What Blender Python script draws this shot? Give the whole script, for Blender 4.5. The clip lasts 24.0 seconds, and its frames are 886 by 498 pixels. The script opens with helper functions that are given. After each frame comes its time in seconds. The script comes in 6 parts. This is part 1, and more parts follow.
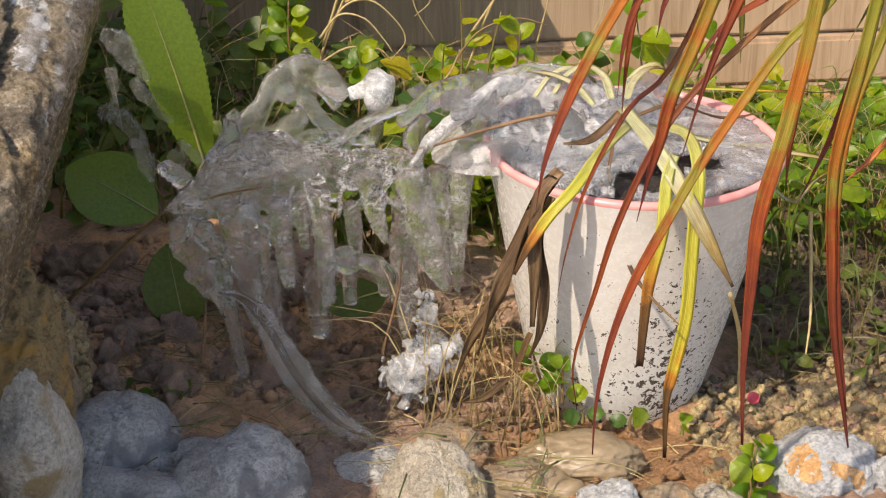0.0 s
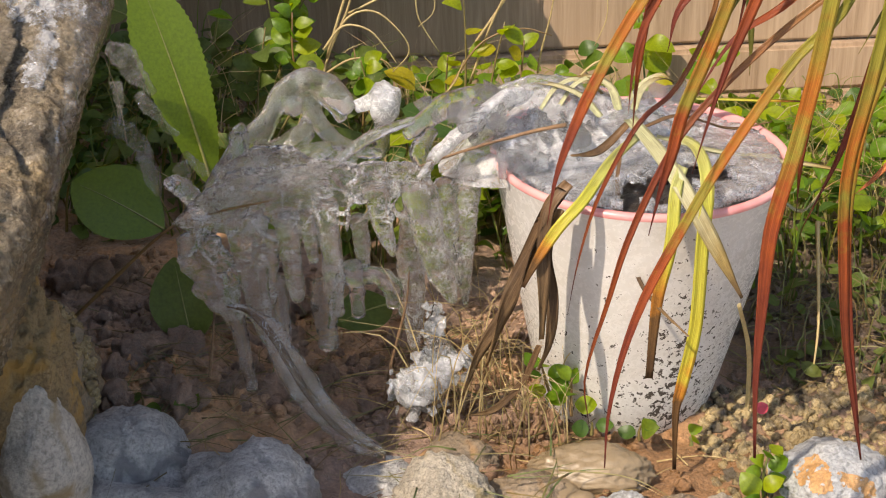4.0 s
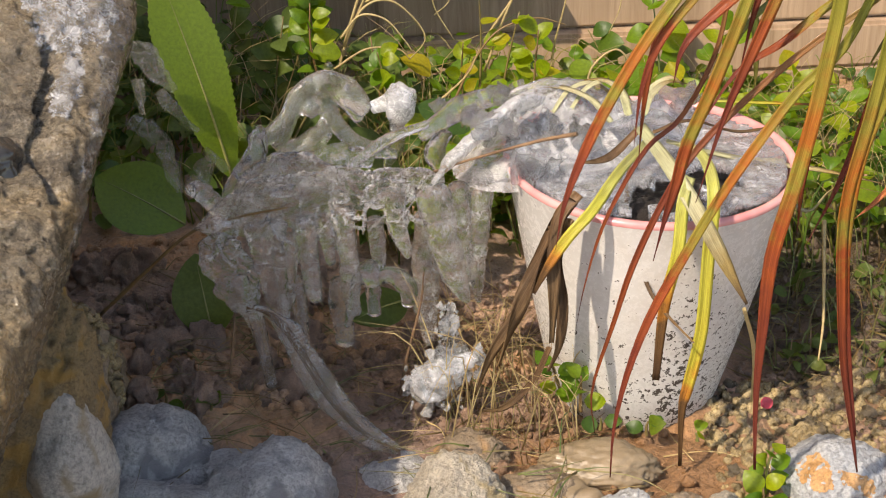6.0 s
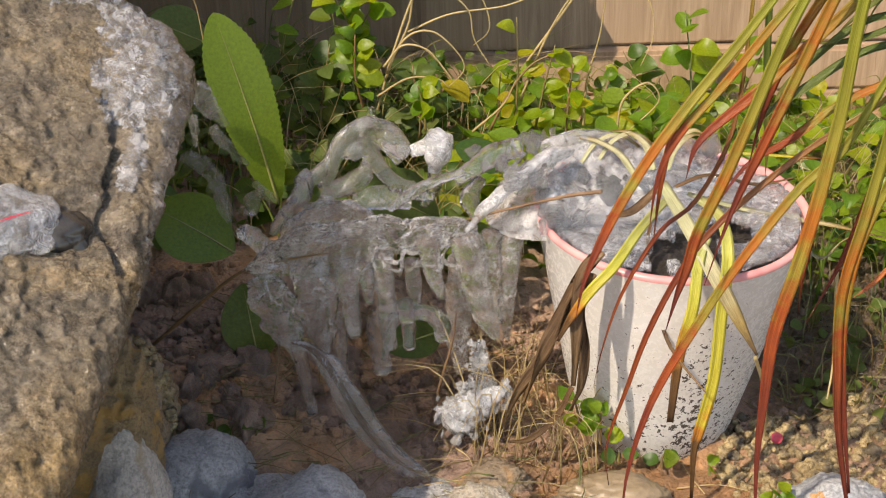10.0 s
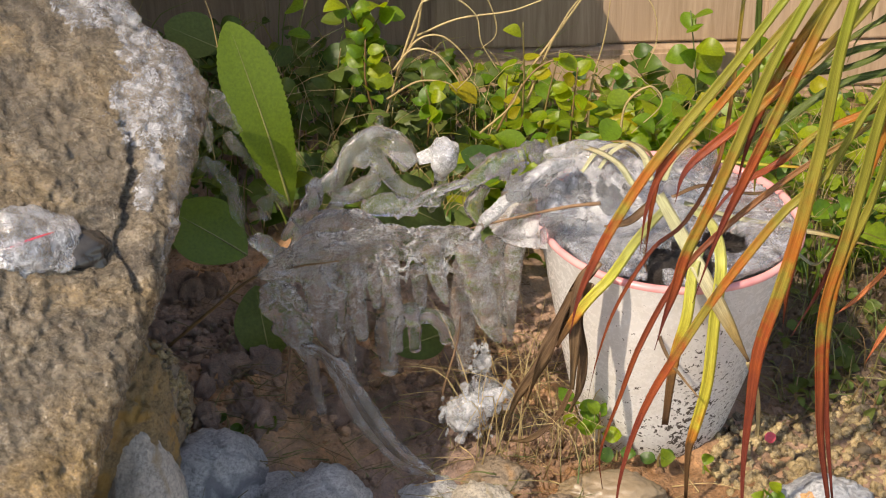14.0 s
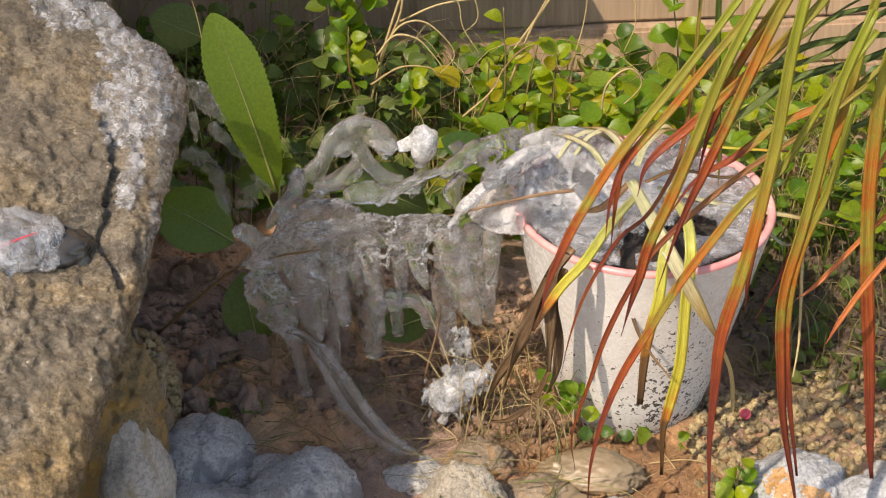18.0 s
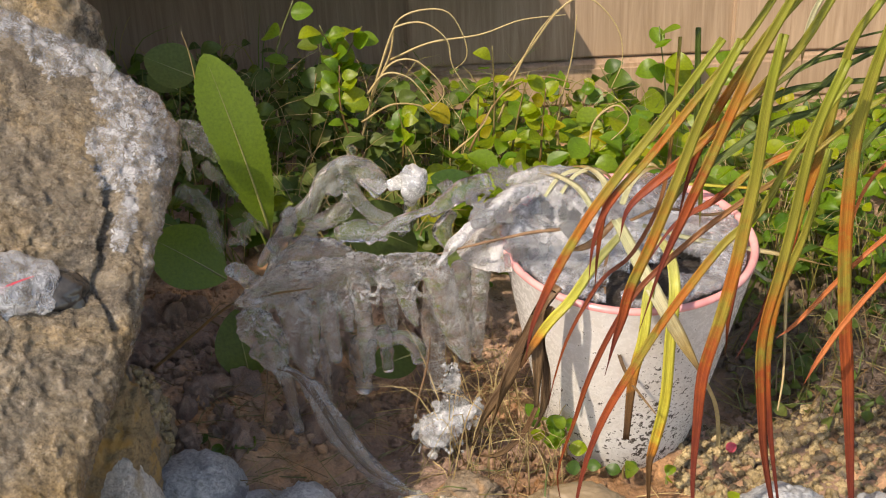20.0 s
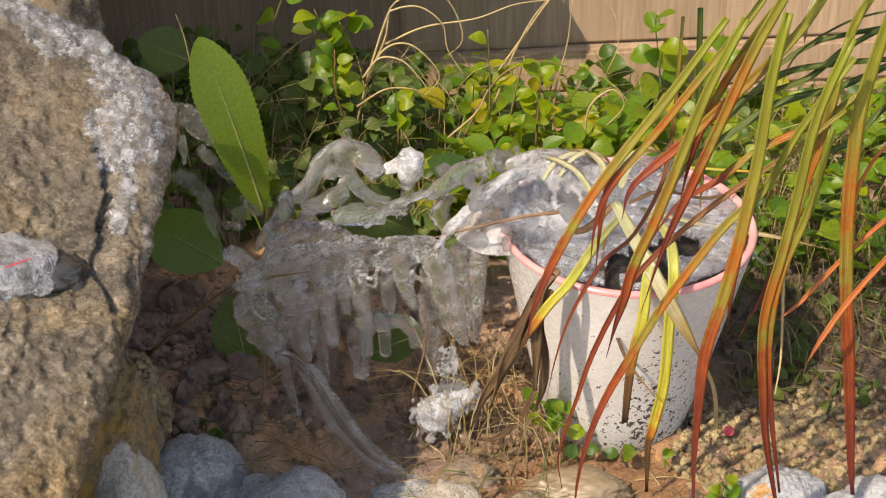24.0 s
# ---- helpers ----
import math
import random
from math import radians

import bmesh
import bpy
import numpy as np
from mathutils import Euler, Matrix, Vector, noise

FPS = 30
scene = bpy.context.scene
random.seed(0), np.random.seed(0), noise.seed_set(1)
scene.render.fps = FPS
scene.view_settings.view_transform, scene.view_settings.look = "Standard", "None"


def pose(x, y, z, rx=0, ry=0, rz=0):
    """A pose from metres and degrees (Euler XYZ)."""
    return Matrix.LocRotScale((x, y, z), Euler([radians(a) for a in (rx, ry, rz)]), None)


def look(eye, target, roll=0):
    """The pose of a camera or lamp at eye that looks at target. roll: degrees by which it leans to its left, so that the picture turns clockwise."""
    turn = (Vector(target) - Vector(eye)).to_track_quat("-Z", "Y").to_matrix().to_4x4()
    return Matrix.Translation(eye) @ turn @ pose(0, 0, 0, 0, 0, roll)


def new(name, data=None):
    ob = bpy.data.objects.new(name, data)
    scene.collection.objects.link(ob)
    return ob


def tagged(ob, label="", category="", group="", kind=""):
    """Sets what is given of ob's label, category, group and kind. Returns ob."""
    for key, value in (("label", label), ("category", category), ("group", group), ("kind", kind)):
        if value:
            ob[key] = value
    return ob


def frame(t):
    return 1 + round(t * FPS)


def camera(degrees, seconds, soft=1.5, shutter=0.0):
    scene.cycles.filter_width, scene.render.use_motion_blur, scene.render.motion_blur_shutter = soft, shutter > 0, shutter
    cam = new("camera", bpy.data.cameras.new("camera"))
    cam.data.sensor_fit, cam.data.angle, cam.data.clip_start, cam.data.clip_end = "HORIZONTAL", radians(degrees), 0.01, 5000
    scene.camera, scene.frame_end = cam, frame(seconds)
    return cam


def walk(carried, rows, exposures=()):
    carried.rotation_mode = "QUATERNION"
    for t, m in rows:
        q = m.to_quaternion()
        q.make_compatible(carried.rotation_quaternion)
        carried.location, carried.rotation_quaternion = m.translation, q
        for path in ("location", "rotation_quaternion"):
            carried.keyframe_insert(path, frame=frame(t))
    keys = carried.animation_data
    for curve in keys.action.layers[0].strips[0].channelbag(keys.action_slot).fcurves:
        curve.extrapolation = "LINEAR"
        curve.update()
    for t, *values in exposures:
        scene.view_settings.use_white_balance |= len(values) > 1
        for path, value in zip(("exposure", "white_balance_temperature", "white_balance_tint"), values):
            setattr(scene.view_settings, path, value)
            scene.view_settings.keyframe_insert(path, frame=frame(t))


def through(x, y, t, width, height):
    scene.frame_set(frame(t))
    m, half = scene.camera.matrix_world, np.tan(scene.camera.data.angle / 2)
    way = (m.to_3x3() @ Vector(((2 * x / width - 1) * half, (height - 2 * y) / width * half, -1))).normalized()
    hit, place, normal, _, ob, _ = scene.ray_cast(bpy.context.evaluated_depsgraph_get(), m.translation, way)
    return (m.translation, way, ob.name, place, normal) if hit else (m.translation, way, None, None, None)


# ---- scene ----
cam = camera(35.0, 24.0, soft=1.1)
PATH = [
    (0, (-0.1632, -0.7854, 0.4550), (-0.1083, 0.1265, 0.0483), -1.21),
    (0.5, (-0.1632, -0.7848, 0.4534), (-0.1092, 0.1269, 0.0460), -1.33),
    (1, (-0.1695, -0.7808, 0.4519), (-0.1151, 0.1305, 0.0438), -1.30),
    (1.5, (-0.1686, -0.7816, 0.4533), (-0.1151, 0.1296, 0.0448), -1.40),
    (3.5, (-0.1691, -0.7820, 0.4579), (-0.1132, 0.1299, 0.0513), -1.48),
    (4, (-0.1688, -0.7824, 0.4586), (-0.1122, 0.1309, 0.0554), -1.54),
    (4.5, (-0.1691, -0.7825, 0.4640), (-0.1141, 0.1293, 0.0569), -1.57),
    (5, (-0.1713, -0.7838, 0.4729), (-0.1199, 0.1251, 0.0591), -1.64),
    (5.5, (-0.1708, -0.7841, 0.4864), (-0.1240, 0.1196, 0.0607), -1.73),
    (6, (-0.1654, -0.7881, 0.5011), (-0.1239, 0.1086, 0.0603), -1.78),
    (6.5, (-0.1542, -0.7971, 0.5225), (-0.1174, 0.0928, 0.0679), -1.69),
    (7, (-0.1473, -0.8047, 0.5338), (-0.1142, 0.0791, 0.0670), -1.52),
    (7.5, (-0.1482, -0.8047, 0.5369), (-0.1180, 0.0743, 0.0610), -1.34),
    (8, (-0.1506, -0.8055, 0.5417), (-0.1213, 0.0704, 0.0600), -1.19),
    (8.5, (-0.1490, -0.8066, 0.5472), (-0.1226, 0.0691, 0.0652), -1.26),
    (9, (-0.1483, -0.8103, 0.5569), (-0.1262, 0.0672, 0.0780), -1.33),
    (9.5, (-0.1540, -0.8133, 0.5676), (-0.1366, 0.0669, 0.0933), -1.33),
    (10, (-0.1607, -0.8154, 0.5759), (-0.1487, 0.0682, 0.1078), -1.32),
    (10.5, (-0.1647, -0.8174, 0.5824), (-0.1585, 0.0701, 0.1216), -1.36),
    (12.5, (-0.1632, -0.8210, 0.5893), (-0.1669, 0.0679, 0.1311), -1.35),
    (13, (-0.1615, -0.8221, 0.5909), (-0.1638, 0.0629, 0.1254), -1.30),
    (13.5, (-0.1589, -0.8272, 0.5997), (-0.1593, 0.0526, 0.1244), -1.36),
    (14, (-0.1529, -0.8349, 0.6117), (-0.1529, 0.0397, 0.1269), -1.50),
    (14.5, (-0.1453, -0.8386, 0.6156), (-0.1486, 0.0314, 0.1224), -1.83),
    (15, (-0.1405, -0.8425, 0.6224), (-0.1474, 0.0241, 0.1234), -2.11),
    (15.5, (-0.1398, -0.8462, 0.6285), (-0.1482, 0.0175, 0.1247), -2.31),
    (16, (-0.1399, -0.8479, 0.6324), (-0.1475, 0.0137, 0.1250), -2.38),
    (16.5, (-0.1359, -0.8497, 0.6339), (-0.1419, 0.0111, 0.1249), -2.44),
    (17, (-0.1324, -0.8494, 0.6335), (-0.1367, 0.0115, 0.1248), -2.46),
    (17.5, (-0.1357, -0.8493, 0.6342), (-0.1395, 0.0124, 0.1268), -2.42),
    (19.5, (-0.1364, -0.8545, 0.6436), (-0.1372, 0.0145, 0.1488), -2.51),
    (20, (-0.1314, -0.8594, 0.6505), (-0.1306, 0.0123, 0.1606), -2.50),
    (20.5, (-0.1306, -0.8618, 0.6515), (-0.1304, 0.0122, 0.1657), -2.61),
    (21, (-0.1314, -0.8606, 0.6512), (-0.1302, 0.0137, 0.1658), -2.52),
    (21.5, (-0.1312, -0.8620, 0.6504), (-0.1295, 0.0117, 0.1640), -2.53),
    (22, (-0.1309, -0.8621, 0.6497), (-0.1288, 0.0102, 0.1608), -2.44),
    (22.5, (-0.1343, -0.8607, 0.6478), (-0.1304, 0.0100, 0.1561), -2.37),
    (23, (-0.1367, -0.8567, 0.6439), (-0.1310, 0.0131, 0.1506), -2.30),
    (23.5, (-0.1379, -0.8582, 0.6454), (-0.1307, 0.0106, 0.1502), -2.30),
    (24, (-0.1387, -0.8586, 0.6453), (-0.1294, 0.0094, 0.1487), -2.26),
]

walk(cam, [(t, look(eye, target, roll)) for t, eye, target, roll in PATH], exposures=[(0, 1.2, 7500, 14), (24, 1.2, 7500, 14)])

# ---- sky, sun, exposure ----
SUN_DIR = Vector((-0.433, -0.492, 0.755)).normalized()   # towards the sun
SUN_EL = math.asin(SUN_DIR.z)
world = bpy.data.worlds.new("sky")
scene.world = world
world.use_nodes = True
sky = world.node_tree.nodes.new("ShaderNodeTexSky")
sky.sky_type, sky.sun_disc = "NISHITA", False
sky.sun_elevation, sky.sun_rotation = SUN_EL, math.atan2(SUN_DIR.x, SUN_DIR.y)
back = world.node_tree.nodes["Background"]
back.inputs["Strength"].default_value = 0.15
world.node_tree.links.new(sky.outputs["Color"], back.inputs["Color"])
sun = new("sun", bpy.data.lights.new("sun", "SUN"))
sun.data.energy, sun.data.angle, sun.data.color = 2.8, radians(0.6), (1.0, 0.93, 0.82)
sun.matrix_world = look(SUN_DIR * 4, (0, 0, 0))


# ---- node helpers ----
def material(name, rough=0.6, metal=0.0, spec=0.5):
    m = bpy.data.materials.new(name)
    m.use_nodes = True
    b = m.node_tree.nodes["Principled BSDF"]
    b.inputs["Roughness"].default_value, b.inputs["Metallic"].default_value = rough, metal
    b.inputs["Specular IOR Level"].default_value = spec
    return m, m.node_tree, b


def node(tree, kind, **values):
    n = tree.nodes.new(kind)
    for key, v in values.items():
        n.inputs[key.replace("_", " ")].default_value = v
    return n


def noise_tex(tree, scale, detail=4.0, rough=0.55, distort=0.0):
    co = tree.nodes.new("ShaderNodeTexCoord")
    n = node(tree, "ShaderNodeTexNoise", Scale=scale, Detail=detail, Roughness=rough, Distortion=distort)
    tree.links.new(co.outputs["Object"], n.inputs["Vector"])
    return n.outputs["Fac"]


def ramp(tree, fac, stops, interp="LINEAR"):
    r = tree.nodes.new("ShaderNodeValToRGB")
    r.color_ramp.interpolation = interp
    els = r.color_ramp.elements
    while len(els) < len(stops):
        els.new(0.5)
    for e, (p, c) in zip(els, stops):
        e.position, e.color = p, (*c, 1) if len(c) == 3 else c
    tree.links.new(fac, r.inputs["Fac"])
    return r.outputs["Color"]


def mix(tree, fac, a, b, blend="MIX"):
    m = tree.nodes.new("ShaderNodeMix")
    m.data_type, m.blend_type = "RGBA", blend
    for sock, v in ((m.inputs[0], fac), (m.inputs[6], a), (m.inputs[7], b)):
        if isinstance(v, (int, float)):
            sock.default_value = v
        elif isinstance(v, tuple):
            sock.default_value = (*v, 1)
        else:
            tree.links.new(v, sock)
    return m.outputs[2]


def bump(tree, b, height, strength=0.4, dist=0.002, prev=None):
    n = node(tree, "ShaderNodeBump", Strength=strength, Distance=dist)
    tree.links.new(height, n.inputs["Height"])
    if prev is not None:
        tree.links.new(prev, n.inputs["Normal"])
    if b is not None:
        tree.links.new(n.outputs["Normal"], b.inputs["Normal"])
    return n.outputs["Normal"]


def stone_mat(name, dark, light, rough=0.55, scale=60.0, tint=None, bumps=0.6, wet=0.0, grain=0.6):
    m, t, b = material(name, rough)
    big = noise_tex(t, scale * 0.35, 5, 0.6)
    fine = noise_tex(t, scale * 6, 6, 0.7)
    col = ramp(t, big, [(0.3, dark), (0.7, light)])
    speck = ramp(t, fine, [(0.36, (0.32, 0.32, 0.32)), (0.5, (0.95, 0.95, 0.95)), (0.66, (1.45, 1.45, 1.45))])
    col = mix(t, grain, col, speck, "MULTIPLY")
    if tint:
        patch = ramp(t, noise_tex(t, scale * 0.5, 3, 0.5, 0.6), [(0.52, (0, 0, 0)), (0.62, (1, 1, 1))])
        col = mix(t, patch, col, tint)
    t.links.new(col, b.inputs["Base Color"])
    ro = ramp(t, noise_tex(t, scale * 1.3, 4), [(0.35, (rough - wet,) * 3), (0.65, (min(1, rough + 0.15),) * 3)])
    t.links.new(ro, b.inputs["Roughness"])
    n1 = bump(t, None, big, bumps * 0.6, 0.004)
    n2 = bump(t, None, noise_tex(t, scale * 2.2, 4, 0.65), bumps * 0.5, 0.004, n1)
    bump(t, b, fine, bumps, 0.0026, n2)
    return m


def leaf_mat(name, stops, rough=0.35, through=0.35, scale=40.0, vein=(0.3, 0.4, 0.1), glow=None):
    """A thin leaf: gloss on the surface, light passing through; colour varies by piece and along the blade."""
    m, t, b = material(name, rough)
    gi = t.nodes.new("ShaderNodeNewGeometry")
    oi = t.nodes.new("ShaderNodeObjectInfo")
    add = t.nodes.new("ShaderNodeMath")
    add.operation = "ADD"
    t.links.new(gi.outputs["Random Per Island"], add.inputs[0])
    t.links.new(oi.outputs["Random"], add.inputs[1])
    fr = t.nodes.new("ShaderNodeMath")
    fr.operation = "FRACT"
    t.links.new(add.outputs[0], fr.inputs[0])
    col = ramp(t, fr.outputs[0], stops)
    fine = noise_tex(t, scale * 10, 4, 0.6)
    col = mix(t, 0.6, col, ramp(t, fine, [(0.3, (0.6, 0.6, 0.6)), (0.7, (1.15, 1.15, 1.1))]), "MULTIPLY")
    t.links.new(col, b.inputs["Base Color"])
    bump(t, b, fine, 0.25, 0.001)
    tr = t.nodes.new("ShaderNodeBsdfTranslucent")
    t.links.new(mix(t, 1.0, col, glow or (1.15, 1.15, 0.4), "MULTIPLY"), tr.inputs["Color"])
    sh = t.nodes.new("ShaderNodeMixShader")
    sh.inputs[0].default_value = through
    t.links.new(b.outputs[0], sh.inputs[1])
    t.links.new(tr.outputs[0], sh.inputs[2])
    t.links.new(sh.outputs[0], t.nodes["Material Output"].inputs["Surface"])
    return m


def ice_mat(name, white, lo, hi, wscale, rough=0.0, scale=210.0, bumps=0.45, fine=0.5, open_=0.18, film_share=0.75, glow=0.5, lines=0.4, wet=0.2):
    """Ice: refracting body, bubbles that scatter white (from lo to hi), a share of plain passage, a film of meltwater."""
    m, t, b = material(name, rough)
    b.inputs["Base Color"].default_value = (0.97, 0.985, 1, 1)
    b.inputs["Transmission Weight"].default_value, b.inputs["IOR"].default_value = 1.0, 1.31
    n_soft = bump(t, None, noise_tex(t, scale, 3, 0.5, 0.8), bumps, 0.003)
    t.links.new(n_soft, b.inputs["Normal"])
    n_fine = bump(t, None, noise_tex(t, scale * 3.2, 3, 0.6, 0.6), fine, 0.0022, n_soft)
    d = t.nodes.new("ShaderNodeBsdfDiffuse")
    d.inputs["Color"].default_value = (*white, 1)
    t.links.new(n_soft, d.inputs["Normal"])
    tl = t.nodes.new("ShaderNodeBsdfTranslucent")
    tl.inputs["Color"].default_value = (*white, 1)
    gl = t.nodes.new("ShaderNodeBsdfGlossy")
    gl.inputs["Roughness"].default_value = rough + 0.13
    t.links.new(n_fine, gl.inputs["Normal"])

    def blend(fac, a, c):
        n = t.nodes.new("ShaderNodeMixShader")
        if isinstance(fac, float):
            n.inputs[0].default_value = fac
        else:
            t.links.new(fac, n.inputs[0])
        t.links.new(a.outputs[0], n.inputs[1])
        t.links.new(c.outputs[0], n.inputs[2])
        return n
    milk = blend(wet, blend(glow, d, tl), gl)
    body = blend(open_, b, t.nodes.new("ShaderNodeBsdfTransparent"))
    lw = node(t, "ShaderNodeLayerWeight", Blend=0.35)
    t.links.new(n_fine, lw.inputs["Normal"])
    edge = ramp(t, lw.outputs["Facing"], [(0.15, (film_share * 0.04,) * 3), (0.55, (film_share * 0.12,) * 3), (0.9, (film_share * 0.8,) * 3)])
    body = blend(edge, body, gl)
    fac = ramp(t, noise_tex(t, wscale, 4, 0.6, 0.5), [(0.38, (lo,) * 3), (0.66, (hi,) * 3)])
    crack = ramp(t, noise_tex(t, 150.0, 2, 0.5, 2.2), [(0.455, (0, 0, 0)), (0.5, (lines,) * 3), (0.545, (0, 0, 0))])   # fine cracks and threads of bubbles
    sparse = ramp(t, noise_tex(t, 70.0, 2), [(0.42, (0, 0, 0)), (0.58, (1, 1, 1))])
    fac = mix(t, 1.0, fac, mix(t, 1.0, crack, sparse, "MULTIPLY"), "ADD")
    out = blend(fac, body, milk)
    t.links.new(out.outputs[0], t.nodes["Material Output"].inputs["Surface"])
    return m


# ---- mesh helpers ----
def part(name, bm, mat, parent=None, label="", smooth=True):
    me = bpy.data.meshes.new(name)
    bm.normal_update()
    bm.to_mesh(me)
    bm.free()
    if smooth:
        me.polygons.foreach_set("use_smooth", [True] * len(me.polygons))
    for one in mat if isinstance(mat, (list, tuple)) else (mat,):
        me.materials.append(one)
    ob = new(name, me)
    ob.parent = parent
    if label:
        tagged(ob, label)
    return ob


def share(ob, m, parent=None):
    """Another object on the same mesh."""
    o = new(ob.name.split(".")[0], ob.data)
    o.parent, o.matrix_basis = parent, m
    return o


def thing(name, label, category, loc=(0, 0, 0), group="", kind=""):
    e = new(name)
    e.empty_display_size = 0.02
    e.location = loc
    return tagged(e, label, category, group, kind)


def raw(name, verts, faces, mat, parent=None, label="", smooth=True):
    me = bpy.data.meshes.new(name)
    me.from_pydata(verts, [], faces)
    if smooth:
        me.polygons.foreach_set("use_smooth", [True] * len(me.polygons))
    for one in mat if isinstance(mat, (list, tuple)) else (mat,):
        me.materials.append(one)
    ob = new(name, me)
    ob.parent = parent
    if label:
        tagged(ob, label)
    return ob


def spline(points, n):
    """n + 1 points on a smooth curve through the given ones."""
    p = [Vector(q) for q in points]
    p = [p[0] * 2 - p[1]] + p + [p[-1] * 2 - p[-2]]
    out, segs = [], len(p) - 3
    for i in range(n + 1):
        u = min(i / n * segs, segs - 1e-6)
        k, f = int(u), u - int(u)
        a, b, c, d = p[k:k + 4]
        out.append(0.5 * (2 * b + (c - a) * f + (2 * a - 5 * b + 4 * c - d) * f * f + (3 * b - a - 3 * c + d) * f ** 3))
    return out


def wob(p, freq, seed=0.0):
    return noise.noise(Vector(p) * freq + Vector((seed, seed * 1.7, -seed)))


def tube_data(path, radius, seg=10, bumps=0.0, freq=150.0, seed=0.0, flat=1.0, flat_dir=None):
    """Verts and faces of a closed, uneven tube along a path; radius(u) with u from 0 to 1."""
    verts, faces, n = [], [], len(path)
    prev = None
    for i, p in enumerate(path):
        d = (path[min(i + 1, n - 1)] - path[max(i - 1, 0)]).normalized()
        if flat_dir is not None:
            a = (Vector(flat_dir) - d * d.dot(Vector(flat_dir))).normalized()
        elif prev is None:
            a = d.orthogonal().normalized()
        else:
            a = (prev - d * d.dot(prev)).normalized()
        prev = a
        b = d.cross(a)
        r = radius(i / (n - 1))
        for k in range(seg):
            w = 2 * math.pi * k / seg
            q = p + (a * math.cos(w) + b * math.sin(w) * flat) * r
            q = q + (q - p) * bumps * (wob(q, freq, seed) * 1.7 + wob(q, freq * 2.6, seed + 5) * 0.7)
            verts.append(q)
    for i in range(n - 1):
        for k in range(seg):
            k2 = (k + 1) % seg
            faces.append((i * seg + k, i * seg + k2, (i + 1) * seg + k2, (i + 1) * seg + k))
    faces.append(tuple(reversed(range(seg))))
    faces.append(tuple((n - 1) * seg + k for k in range(seg)))
    return verts, faces


def merged(datas):
    verts, faces = [], []
    for v, f in datas:
        o = len(verts)
        verts += v
        faces += [tuple(i + o for i in q) for q in f]
    return verts, faces


def blob(centre, size, seed=0.0, sub=3, rough=0.25, freq=1.6, flat_bottom=None, detail=0.06):
    """A bmesh boulder: a ball with noise at two scales, in local units of its size."""
    bm = bmesh.new()
    bmesh.ops.create_icosphere(bm, subdivisions=sub, radius=1.0)
    for v in bm.verts:
        n = v.co.normalized()
        k = 1 + rough * wob(n, freq, seed) + detail * wob(n, freq * 5, seed + 3) + detail * 0.5 * wob(n, freq * 13, seed + 9)
        q = n * k
        v.co = Vector((q.x * size[0], q.y * size[1], q.z * size[2])) + Vector(centre)
    return bm


def ribbon_data(path, width, up=(0, 0, 1), fold=0.25, thick=0.0004, twist=0.0, curl=0.0):
    """A long leaf blade: five points across (a keeled midrib), closed below. width(u)."""
    verts, faces, n = [], [], len(path)
    for i, p in enumerate(path):
        u = i / (n - 1)
        d = (path[min(i + 1, n - 1)] - path[max(i - 1, 0)]).normalized()
        side = d.cross(Vector(up))
        side = side.normalized() if side.length > 1e-6 else d.orthogonal().normalized()
        side = Matrix.Rotation(twist * u + curl * math.sin(u * 5), 3, d) @ side
        nrm = side.cross(d).normalized()
        w = max(width(u), 1e-5) * 0.5
        for s, h in ((-1, fold), (-0.5, fold * 0.35), (0, 0), (0.5, fold * 0.35), (1, fold)):
            verts.append(p + side * w * s + nrm * h * w)
        for s, h in ((0.5, fold * 0.35), (-0.5, fold * 0.35)):
            verts.append(p + side * w * s + nrm * (h * w - thick))
    for i in range(n - 1):
        a, b = i * 7, (i + 1) * 7
        ring = (0, 1, 2, 3, 4, 5, 6)
        for k in range(7):
            k2 = (k + 1) % 7
            faces.append((a + ring[k], a + ring[k2], b + ring[k2], b + ring[k]))
    faces.append(tuple(reversed(range(7))))
    faces.append(tuple((n - 1) * 7 + k for k in range(7)))
    return verts, faces


def leaf_data(base, tip, width, up=(0, 0, 1), sag=0.0, serr=0.0, n=7, cup=0.2, peak=0.45, round_=0.6):
    """An ovate leaf as a curved sheet, six across, with a keel along the midrib."""
    base, tip = Vector(base), Vector(tip)
    axis = tip - base
    side = axis.cross(Vector(up))
    side = side.normalized() if side.length > 1e-7 else axis.orthogonal().normalized()
    nrm = side.cross(axis).normalized()
    verts, faces = [], []
    for i in range(n + 1):
        u = i / n
        x = u / peak if u < peak else (1 - u) / (1 - peak)
        w = width * 0.5 * max(0.02, math.sin(x * math.pi / 2) ** round_)
        if serr:
            w *= 1 + serr * (i % 2)
        mid = base + axis * u + nrm * (sag * axis.length * math.sin(u * math.pi))
        for s in (-1, -0.5, 0, 0.5, 1):
            verts.append(mid + side * w * s + nrm * cup * w * abs(s))
    for i in range(n):
        for k in range(4):
            a = i * 5 + k
            faces.append((a, a + 1, a + 6, a + 5))
    return verts, faces


def smooth01(x):
    x = min(1.0, max(0.0, x))
    return x * x * (3 - 2 * x)


def ground_z(x, y):
    """Height of the bed: it rises towards the boulder and a little towards the fence."""
    return 0.052 * smooth01((-x - 0.03) / 0.33) * (0.45 + 0.55 * smooth01((y + 0.16) / 0.12)) + 0.004 * smooth01((y - 0.1) / 0.4)


